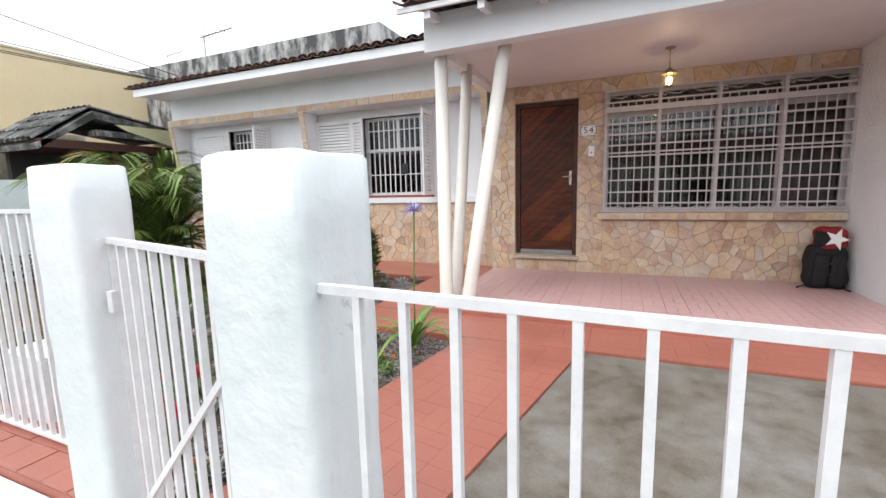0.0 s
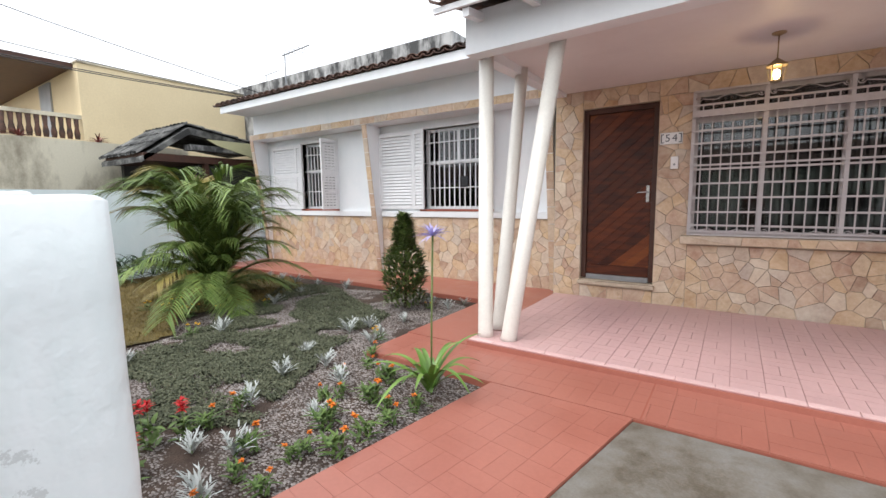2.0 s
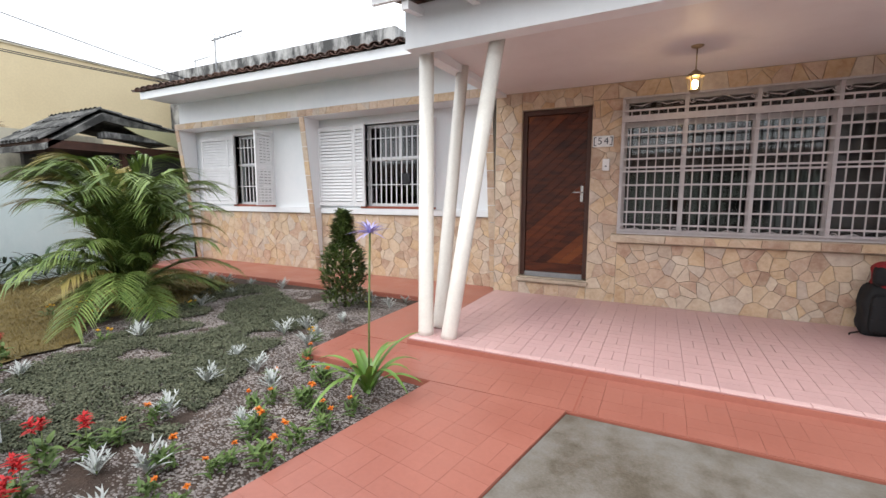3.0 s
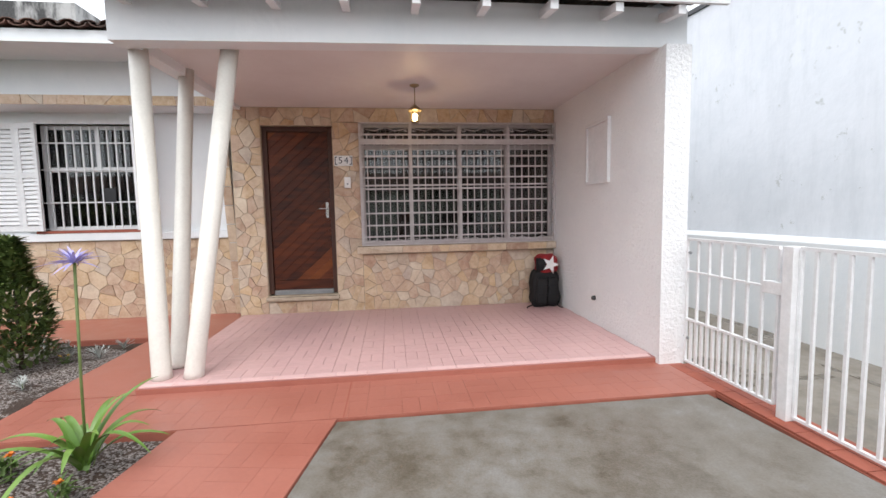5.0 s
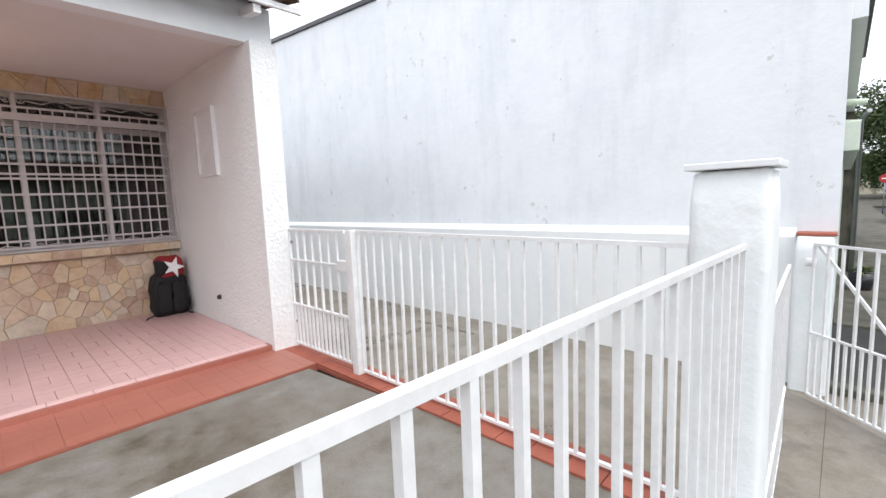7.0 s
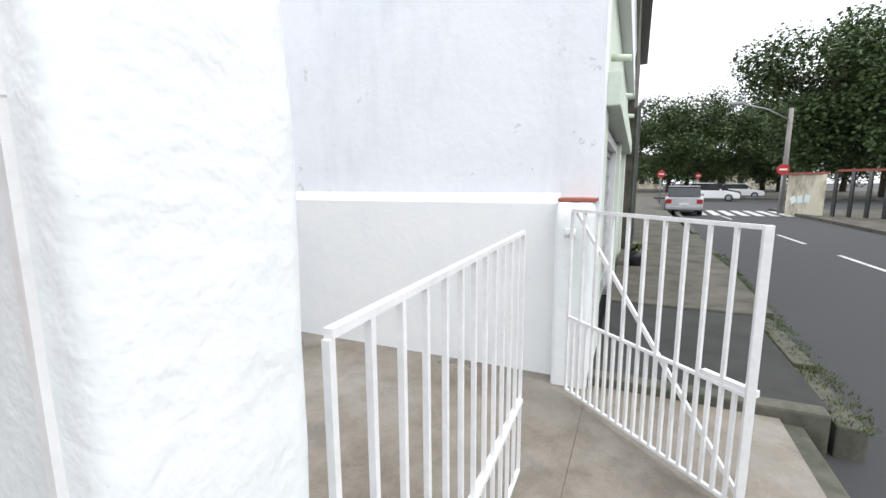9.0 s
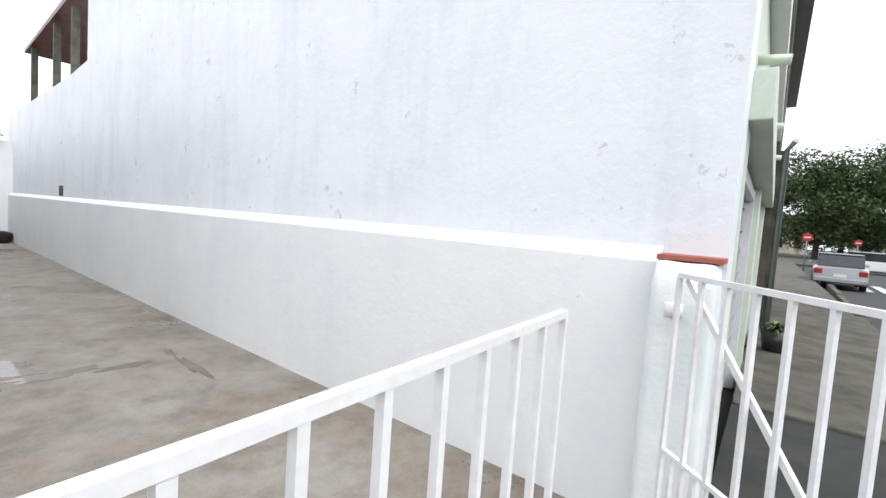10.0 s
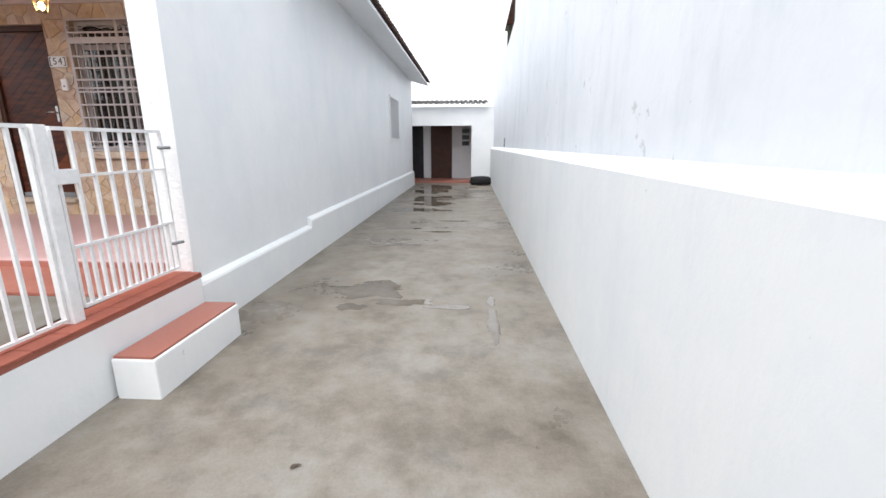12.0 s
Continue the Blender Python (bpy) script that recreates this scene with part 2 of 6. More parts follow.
def _yard_concrete(n, l, p):
    big = noise_tex(n, l, 1.25, 7, 0.7)
    mid = noise_tex(n, l, 5.0, 7, 0.75)
    fine = noise_tex(n, l, 75, 3)
    c = ramp(n, l, big, [(0.38, (0.085, 0.066, 0.042)), (0.5, (0.15, 0.132, 0.106)), (0.64, (0.20, 0.19, 0.175))])
    c = mix(n, l, 0.35, c, ramp(n, l, mid, [(0.34, (0.07, 0.056, 0.038)), (0.48, (0.15, 0.132, 0.107)), (0.66, (0.21, 0.20, 0.185))]))
    c = mix(n, l, 0.1, c, ramp(n, l, fine, [(0.3, (0.12, 0.11, 0.1)), (0.7, (0.42, 0.41, 0.39))]))
    l.new(c, p.inputs["Base Color"])
    l.new(ramp(n, l, big, [(0.4, (0.3,) * 3), (0.6, (0.7,) * 3)]), p.inputs["Roughness"])
    bump(n, l, p, mix(n, l, 0.5, mid, fine), 0.35, 0.005)


YARD_CONCRETE = material("damp_yard_concrete", _yard_concrete)


def _concrete(n, l, p):
    big = noise_tex(n, l, 0.75, 7, 0.68)
    mid = noise_tex(n, l, 3.2, 6, 0.7)
    fine = noise_tex(n, l, 70, 3)
    c = ramp(n, l, big, [(0.38, (0.075, 0.055, 0.034)), (0.5, (0.175, 0.148, 0.114)), (0.64, (0.255, 0.238, 0.214))])
    c = mix(n, l, 0.45, c, ramp(n, l, mid, [(0.36, (0.06, 0.046, 0.031)), (0.5, (0.19, 0.16, 0.125)), (0.66, (0.28, 0.26, 0.23))]))
    c = mix(n, l, 0.07, c, ramp(n, l, fine, [(0.3, (0.12, 0.11, 0.1)), (0.7, (0.5, 0.49, 0.47))]))
    l.new(c, p.inputs["Base Color"])
    l.new(ramp(n, l, big, [(0.37, (0.2,) * 3), (0.6, (0.72,) * 3)]), p.inputs["Roughness"])
    bump(n, l, p, mix(n, l, 0.5, mid, fine), 0.35, 0.005)


CONCRETE = material("stained_concrete", _concrete)


def _stone(n, l, p):
    o = n.new("ShaderNodeObjectInfo")
    c = ramp(n, l, o.outputs["Random"], [(0.0, (0.52, 0.32, 0.14)), (0.16, (0.66, 0.53, 0.37)), (0.3, (0.40, 0.22, 0.16)), (0.44, (0.70, 0.62, 0.50)), (0.58, (0.48, 0.45, 0.42)), (0.72, (0.62, 0.43, 0.22)), (0.86, (0.56, 0.40, 0.31)), (1.0, (0.25, 0.14, 0.10))])
    c = mix(n, l, 0.32, c, ramp(n, l, noise_tex(n, l, 13, 8, 0.78), [(0.36, (0.26, 0.13, 0.08)), (0.5, (0.58, 0.43, 0.29)), (0.66, (0.78, 0.70, 0.60))]))
    c = mix(n, l, 0.3, c, ramp(n, l, noise_tex(n, l, 4.5, 8, 0.75), [(0.38, (0.30, 0.16, 0.10)), (0.5, (0.56, 0.42, 0.29)), (0.62, (0.72, 0.60, 0.45))]))
    l.new(c, p.inputs["Base Color"])
    p.inputs["Roughness"].default_value = 0.6
    bump(n, l, p, mix(n, l, 0.5, noise_tex(n, l, 18, 5), noise_tex(n, l, 80, 3)), 0.6, 0.008)


STONE = material("split_quartzite", _stone)


def _doorwood(n, l, p):
    o = n.new("ShaderNodeObjectInfo")
    c = ramp(n, l, o.outputs["Random"], [(0.0, (0.03, 0.007, 0.004)), (0.4, (0.075, 0.017, 0.007)), (0.72, (0.15, 0.036, 0.011)), (1.0, (0.36, 0.11, 0.025))])
    g = n.new("ShaderNodeTexNoise")
    g.inputs["Scale"].default_value, g.inputs["Detail"].default_value = 6, 6
    mp = n.new("ShaderNodeMapping")
    mp.inputs["Rotation"].default_value = (0, radians(42), 0)
    mp.inputs["Scale"].default_value = (0.8, 1, 5)
    q = n.new("ShaderNodeNewGeometry")
    l.new(q.outputs["Position"], mp.inputs["Vector"])
    l.new(mp.outputs[0], g.inputs["Vector"])
    c = mix(n, l, 0.5, c, ramp(n, l, g.outputs["Fac"], [(0.35, (0.02, 0.005, 0.003)), (0.7, (0.15, 0.04, 0.013))]))
    l.new(c, p.inputs["Base Color"])
    p.inputs["Roughness"].default_value = 0.42
    p.inputs["Specular IOR Level"].default_value = 0.3
    bump(n, l, p, g.outputs["Fac"], 0.2, 0.002)


DOORWOOD = material("varnished_plank_wood", _doorwood)


def _glass(n, l, p):
    p.inputs["Base Color"].default_value = (0.9, 0.95, 0.95, 1)
    p.inputs["Transmission Weight"].default_value = 1.0
    p.inputs["Roughness"].default_value = 0.02
    p.inputs["IOR"].default_value = 1.45


GLASS = material("window_glass", _glass)


def _bulb(n, l, p):
    p.inputs["Emission Color"].default_value = (1, 0.72, 0.36, 1)
    p.inputs["Emission Strength"].default_value = 14
    p.inputs["Base Color"].default_value = (1, 0.9, 0.7, 1)


BULB = material("lit_bulb", _bulb)


def _puddle(n, l, p):
    c = ramp(n, l, noise_tex(n, l, 2.5, 6, 0.7), [(0.35, (0.09, 0.072, 0.05)), (0.65, (0.17, 0.148, 0.12))])
    l.new(c, p.inputs["Base Color"])
    p.inputs["Roughness"].default_value = 0.03


PUDDLE = material("rain_water", _puddle)


# ---- mesh helpers ----
def box(bm, x0, x1, y0, y1, z0, z1, bevel=0.0):
    vs = [bm.verts.new(c) for c in ((x0, y0, z0), (x1, y0, z0), (x1, y1, z0), (x0, y1, z0), (x0, y0, z1), (x1, y0, z1), (x1, y1, z1), (x0, y1, z1))]
    fs = [bm.faces.new([vs[i] for i in f]) for f in ((3, 2, 1, 0), (4, 5, 6, 7), (0, 1, 5, 4), (1, 2, 6, 5), (2, 3, 7, 6), (3, 0, 4, 7))]
    if bevel:
        es = list({e for f in fs for e in f.edges})
        bmesh.ops.bevel(bm, geom=es, offset=bevel, segments=2, affect="EDGES", profile=0.6)
    return bm


def boxes(*specs, bevel=0.0):
    bm = bmesh.new()
    for s in specs:
        box(bm, *s, bevel=bevel)
    return bm


def bar(bm, a, b, w, d=None, up=(0, 0, 1)):
    """A straight bar of rectangular section from a to b."""
    a, b = Vector(a), Vector(b)
    k = (b - a).normalized()
    u = Vector(up)
    if abs(k.dot(u)) > 0.95:
        u = Vector((0, 1, 0))
    s = k.cross(u).normalized()
    u = s.cross(k)
    d = d or w
    c = [(-w / 2, -d / 2), (w / 2, -d / 2), (w / 2, d / 2), (-w / 2, d / 2)]
    p = [bm.verts.new(a + s * i + u * j) for i, j in c] + [bm.verts.new(b + s * i + u * j) for i, j in c]
    for f in ((0, 1, 2, 3), (7, 6, 5, 4), (0, 4, 5, 1), (1, 5, 6, 2), (2, 6, 7, 3), (3, 7, 4, 0)):
        bm.faces.new([p[i] for i in f])
    return bm


def tube(bm, pts, radii, seg=12, caps=True):
    """A round tube through points, with a radius at each."""
    rings = []
    pts = [Vector(p) for p in pts]
    if isinstance(radii, (int, float)):
        radii = [radii] * len(pts)
    for i, p in enumerate(pts):
        k = (pts[min(i + 1, len(pts) - 1)] - pts[max(i - 1, 0)]).normalized()
        u = Vector((1, 0, 0)) if abs(k.z) > 0.8 else Vector((0, 0, 1))
        s = k.cross(u).normalized()
        u = s.cross(k)
        rings.append([bm.verts.new(p + (s * math.cos(2 * math.pi * j / seg) + u * math.sin(2 * math.pi * j / seg)) * radii[i]) for j in range(seg)])
    for r, q in zip(rings, rings[1:]):
        for j in range(seg):
            f = bm.faces.new((r[j], r[(j + 1) % seg], q[(j + 1) % seg], q[j]))
            f.smooth = True
    if caps:
        bm.faces.new(rings[0][::-1])
        bm.faces.new(rings[-1])
    return bm


def prism(bm, poly, y0, y1, axis="y"):
    """Extrudes a polygon of (u, v) pairs; axis says along which way."""
    def at(u, v, w):
        return (u, w, v) if axis == "y" else (w, u, v) if axis == "x" else (u, v, w)
    a = [bm.verts.new(at(u, v, y0)) for u, v in poly]
    b = [bm.verts.new(at(u, v, y1)) for u, v in poly]
    bm.faces.new(a)
    bm.faces.new(b[::-1])
    for i in range(len(poly)):
        j = (i + 1) % len(poly)
        bm.faces.new((a[j], a[i], b[i], b[j]))
    bmesh.ops.recalc_face_normals(bm, faces=bm.faces)
    return bm


def mesh(name, bm, mat, smooth=False):
    me = bpy.data.meshes.new(name)
    bm.to_mesh(me)
    bm.free()
    for m in mat if isinstance(mat, (list, tuple)) else (mat,):
        me.materials.append(m)
    if smooth:
        for f in me.polygons:
            f.use_smooth = True
    return me


def part(name, bm, mat, parent=None, label="", smooth=False):
    ob = new(name, mesh(name, bm, mat, smooth))
    if parent:
        ob.parent = parent
    return tagged(ob, label)


def thing(name, label, category, at=(0, 0, 0), group="", kind=""):
    e = new(name)
    e.location = at
    e.empty_display_size = 0.1
    return tagged(e, label, category, group, kind)


def struct(name, bm, mat, label="", category=""):
    return tagged(part(name, bm, mat), label, category or "wall", kind="structure")


def clip_poly(poly, a, b, c):
    """Keeps the side a*x + b*y <= c of a polygon."""
    out = []
    for i, p in enumerate(poly):
        q = poly[(i + 1) % len(poly)]
        dp, dq = a * p[0] + b * p[1] - c, a * q[0] + b * q[1] - c
        if dp <= 0:
            out.append(p)
        if dp * dq < 0:
            s = dp / (dp - dq)
            out.append((p[0] + (q[0] - p[0]) * s, p[1] + (q[1] - p[1]) * s))
    return out


def crazy_paving(x0, x1, z0, z1, size, rng, gap=0.004):
    """Irregular stone outlines that fill a rectangle: cells round jittered seeds."""
    nx, nz = max(1, round((x1 - x0) / size)), max(1, round((z1 - z0) / (size * 0.9)))
    seeds = [(x0 + (i + 0.5 + rng.uniform(-0.55, 0.55)) * (x1 - x0) / nx, z0 + (j + 0.5 + rng.uniform(-0.5, 0.5)) * (z1 - z0) / nz) for i in range(nx) for j in range(nz) if rng.random() > 0.14]
    for s in list(seeds):
        if rng.random() < 0.22:
            seeds.append((min(x1 - 0.01, s[0] + rng.uniform(0.3, 0.55) * size), max(z0 + 0.01, s[1] + rng.uniform(-0.4, 0.4) * size)))
    seeds = seeds or [((x0 + x1) / 2, (z0 + z1) / 2)]
    cells = []
    for s in seeds:
        poly = [(x0, z0), (x1, z0), (x1, z1), (x0, z1)]
        for t in seeds:
            if t is s or abs(t[0] - s[0]) > 3 * size or abs(t[1] - s[1]) > 3 * size:
                continue
            a, b = t[0] - s[0], t[1] - s[1]
            d = math.hypot(a, b)
            poly = clip_poly(poly, a / d, b / d, (a * (t[0] + s[0]) + b * (t[1] + s[1])) / 2 / d - gap / 2)
            if len(poly) < 3:
                break
        if len(poly) >= 3:
            cells.append(poly)
    return cells


def stones(parent, panels, y, size, rng, proud=0.011, along="x"):
    """One stone object for each cell of each panel, on a wall facing -y at y."""
    for x0, x1, z0, z1 in panels:
        for poly in crazy_paving(x0, x1, z0, z1, size, rng):
            d = proud * rng.uniform(0.6, 1.4)
            cx, cz = sum(p[0] for p in poly) / len(poly), sum(p[1] for p in poly) / len(poly)
            bm = bmesh.new()
            back = [bm.verts.new((u, y, v)) for u, v in poly]
            k = 0.98
            front = [bm.verts.new((cx + (u - cx) * k, y - d * rng.uniform(0.85, 1.1), cz + (v - cz) * k)) for u, v in poly]
            bm.faces.new(front)
            for i in range(len(poly)):
                j = (i + 1) % len(poly)
                bm.faces.new((back[i], back[j], front[j], front[i]))
            bmesh.ops.recalc_face_normals(bm, faces=bm.faces)
            part("stone", bm, STONE, parent)




def railing(name, label, a, b, zt0, zt1, zb, count, w=0.022, d=0.03, mid=None, mid_at=0.45, group="", ends=True):
    """A welded iron railing from a to b (plan), with top rail heights zt0 to zt1, foot height zb and its upright bars."""
    root = thing(name, label, "railing", (a[0], a[1], 0), group)
    A, B = Vector((0, 0, 0)), Vector((b[0] - a[0], b[1] - a[1], 0))
    z = Vector((0, 0, 1))
    part("top_rail", bar(bmesh.new(), A + z * zt0, B + z * zt1, d, min(0.02, d)), IRON, root)
    part("bottom_rail", bar(bmesh.new(), A + z * zb, B + z * zb, d, 0.016), IRON, root)
    for i in range(count):
        f = i / (count - 1) if ends else (i + 0.5) / count
        p = A.lerp(B, f)
        part("bar", bar(bmesh.new(), p + z * zb, p + z * (zt0 + (zt1 - zt0) * f - 0.008), w, w, up=(B.normalized())), IRON, root)
    if mid:
        zm = zb + (zt0 - zb) * mid_at
        part("mid_rail", bar(bmesh.new(), A + z * zm, B + z * zm, d, 0.016), IRON, root)
        for i in range(count - 1):
            p = A.lerp(B, (i + 0.5) / (count - 1))
            part("short_bar", bar(bmesh.new(), p + z * zb, p + z * zm, w, w, up=(B.normalized())), IRON, root)
    return root


# ---- setting: ground ----
PORCH_Y, PORCH_Z = 4.18, 0.055
DRIVE = -0.5
bm = bmesh.new()
box(bm, -400, 400, -400, 400, -1.6, -0.72)
struct("ground", bm, ASPHALT, "grey asphalt ground running to the distance", "ground")
struct("driveway", boxes((3.04, 6.25, 0.55, 18.35, -0.7, DRIVE)), CONCRETE, "stained grey concrete driveway, damp in patches", "driveway")
struct("yard_base", boxes((-8.7, 3.02, 0.99, 17.3, -0.7, -0.06)), EARTH, "dark soil under the front yard", "ground")
struct("yard_concrete", prism(bmesh.new(), [(-0.275, 0.98), (3.0, 0.98), (2.82, 3.54), (0.24, 3.54)], -0.06, -0.012, "z"), YARD_CONCRETE, "stained grey concrete parking slab", "floor")
struct("red_walk_base", boxes((-1.98, 3.04, 3.565, PORCH_Y, -0.06, -0.0085), (-2.0, -1.27, PORCH_Y, 6.93, -0.06, -0.008), (-8.5, -2.0, 5.82, 6.93, -0.06, -0.008)), RED_JOINT, "red painted cement floor joints", "floor")
struct("garden_path_base", prism(bmesh.new(), [(-1.14, 0.98), (-0.277, 0.98), (0.238, 3.562), (-0.725, 3.562)], -0.06, -0.009, "z"), RED_JOINT, "red painted cement garden path", "path")
struct("red_path", boxes((-8.45, -1.3, 5.83, 6.92, -0.02, 0.0), (-2.0, -1.3, PORCH_Y + 0.002, 5.825, -0.02, 0.0)), RED, "red painted cement path along the house", "path")
struct("floor_joint", boxes((0.272, 0.282, 3.57, PORCH_Y - 0.014, -0.01, 0.0015)), RED_JOINT, "dark expansion joint across the red floor", "floor")
struct("porch_slab", boxes((-1.285, 2.83, PORCH_Y, 6.52, -0.05, PORCH_Z - 0.008)), PINK_JOINT, "raised porch slab", "floor")
struct("porch_riser", boxes((-1.297, 2.83, PORCH_Y - 0.012, PORCH_Y - 0.001, -0.03, PORCH_Z - 0.014), (-1.297, -1.286, PORCH_Y, 6.5, -0.03, PORCH_Z - 0.014)), RED, "red painted riser of the porch step", "trim")
struct("yard_retaining_wall", boxes((3.03, 3.12, 1.0, 4.1, -0.7, -0.045)), LOW_WHITE, "white painted low retaining wall beside the driveway")
struct("yard_front_wall", boxes((-1.2, 3.1, 0.72, 0.978, -0.75, -0.02)), LOW_WHITE, "white low wall under the front railing")

# ---- setting: house ----
PW = 6.5
rng = random.Random(4)
struct("wall_porch", boxes((-1.32, -0.96, PW, 6.7, -0.1, 2.7), (-0.96, -0.095, PW, 6.7, 2.43, 2.7), (-0.96, -0.095, PW, 6.7, -0.1, 0.28), (-0.095, 0.25, PW, 6.7, -0.1, 2.7), (0.25, 2.83, PW, 6.7, -0.1, 0.9), (0.25, 2.83, PW, 6.7, 2.47, 2.7)), MORTAR, "porch wall clad with irregular ochre and pink stones")
porch_wall = bpy.data.objects["wall_porch"]
stones(porch_wall, [(-1.31, -0.965, 0.05, 2.65), (-0.96, -0.1, 2.435, 2.65), (-0.09, 0.245, 0.05, 2.47), (0.249, 2.825, 0.05, 0.78), (-0.096, 2.825, 2.475, 2.65), (-0.96, -0.099, 0.05, 0.2)], PW, 0.135, rng)
WY = 6.93
W1, W2 = (-7.0, -5.98), (-3.81, -2.5)
specs = []
last = -8.35
for a, b in (W1, W2):
    specs += [(last, a, WY, WY + 0.2, -0.1, 2.75), (a, b, WY, WY + 0.2, -0.1, 1.17), (a, b, WY, WY + 0.2, 2.52, 2.75)]
    last = b
specs.append((last, -1.3, WY, WY + 0.2, -0.1, 2.75))
struct("wall_wing", boxes(*specs), WHITE, "white painted house wall with a stone-clad base")
struct("wall_wing_plinth", boxes((-8.3, -1.32, WY - 0.03, WY - 0.002, -0.05, 1.03)), MORTAR, "mortar bed of the stone-clad wall base")
stones(bpy.data.objects["wall_wing_plinth"], [(-8.15, -4.86, 0.0, 1.02), (-4.74, -1.5, 0.0, 1.02)], WY - 0.03, 0.155, rng)
struct("dado_ledge", boxes((-8.15, -4.86, WY - 0.075, WY - 0.003, 1.035, 1.13), (-4.74, -1.46, WY - 0.075, WY - 0.003, 1.035, 1.13), bevel=0.006), WHITE, "white ledge on top of the stone base", "trim")
# projecting band carried by tapered fins
struct("wing_band", boxes((-8.25, -1.33, 6.52, WY - 0.003, 2.66, 2.78)), WHITE, "white projecting band over the windows", "trim")
band = bpy.data.objects["wing_band"]
stones(band, [(-8.25, -1.33, 2.665, 2.775)], 6.52, 0.2, rng, 0.012)
for x in (-8.2, -4.8, -1.44):
    bm = bmesh.new()
    prism(bm, [(6.53, 2.658), (WY - 0.035, 2.658), (WY - 0.035, 0.0), (WY - 0.08, 0.0)], x - 0.045, x + 0.045, "x")
    fin = struct("fin", bm, WHITE, "white tapered fin with a stone-faced front edge", "trim")
    for k in range(11):
        f0, f1 = k / 11, (k + 1) / 11 - 0.004
        y0, y1, z0, z1 = 6.53 + (WY - 0.08 - 6.53) * f0, 6.53 + (WY - 0.08 - 6.53) * f1, 2.655 * (1 - f0), 2.655 * (1 - f1)
        bm = bmesh.new()
        prism(bm, [(y0 - 0.016, z0), (y0 - 0.001, z0), (y1 - 0.001, z1), (y1 - 0.016, z1)], x - 0.052, x + 0.052, "x")
        part("stone", bm, STONE, fin)
struct("wall_wing_upper", boxes((-8.25, -1.33, 6.62, 6.8, 2.78, 3.36)), WHITE, "white upper wall under the eave")
struct("eave_soffit", boxes((-8.35, -1.2, 5.98, 6.62, 3.2, 3.24)), WHITE, "white eave soffit", "ceiling")
struct("fascia_wing", boxes((-8.35, -1.2, 5.95, 5.978, 3.17, 3.3)), WHITE, "white eave fascia board", "trim")
struct("porch_ceiling", boxes((-1.30, 2.832, 4.36, 6.5, 2.655, 2.72)), CEILING, "pinkish white painted porch ceiling", "ceiling")
bm = bmesh.new()
prism(bm, [(-1.31, 2.56), (3.06, 2.615), (3.06, 2.92), (-1.31, 2.9)], 4.2, 4.358)
struct("porch_beam", bm, WHITE, "white painted beam across the porch front", "beam")
bm = bmesh.new()
prism(bm, [(4.36, 2.56), (6.62, 2.62), (6.62, 3.1), (4.36, 2.9)], -1.31, -1.18, "x")
struct("porch_side_beam", bm, WHITE, "white beam on the open side of the porch", "beam")
struct("wall_porch_side", boxes((2.83, 3.05, 4.12, 6.5, -0.6, 2.613), (2.83, 3.05, 4.36, 6.5, 2.613, 2.95)), ROUGHCAST, "rough-cast white porch side wall")
struct("wall_porch_outer", boxes((3.0505, 3.054, 4.122, 6.499, -0.6, 2.6)), WHITE, "smooth white outer face of the porch side wall")
struct("wall_side", boxes((2.832, 3.05, 6.5, 17.4, -0.6, 3.25), (2.832, 3.0505, 4.36, 6.5, 2.95, 3.2)), WHITE, "long white side wall of the house")
bm = bmesh.new()
prism(bm, [(3.04, -0.6), (3.11, -0.6), (3.11, -0.12), (3.1, -0.1), (3.04, -0.065)], 4.12, 6.55)
prism(bm, [(3.04, -0.6), (3.11, -0.6), (3.11, -0.02), (3.1, 0.0), (3.04, 0.035)], 6.55, 17.4)
struct("side_plinth", bm, LOW_WHITE, "white stepped plinth along the side wall", "trim")
bm = bmesh.new()
prism(bm, [(3.05, 3.2), (3.69, 3.02), (3.69, 3.07), (3.05, 3.25)], 6.4, 17.3)
struct("side_soffit", bm, WHITE, "white sloping eave soffit over the driveway", "ceiling")
# box behind the windows, its darkness coming from the colour
struct("house_backing", boxes((-8.5, -1.35, 9.5, 9.7, -0.1, 3.3), (-8.25, -8.1, 7.13, 9.5, -0.1, 3.3), (-1.36, -1.31, 6.7, 9.5, -0.1, 3.1), (2.76, 2.83, 6.7, 9.5, -0.1, 3.1), (-8.5, 2.8, 6.72, 9.5, -0.1, -0.05), (-1.3, 2.8, 9.5, 9.7, -0.1, 3.1)), DARKROOM, "inner room walls coloured dark to look unlit")
struct("room_ceiling", boxes((-8.5, 2.8, 6.82, 9.6, 3.0, 3.05)), DARKROOM, "room ceiling coloured dark to look unlit", "ceiling")


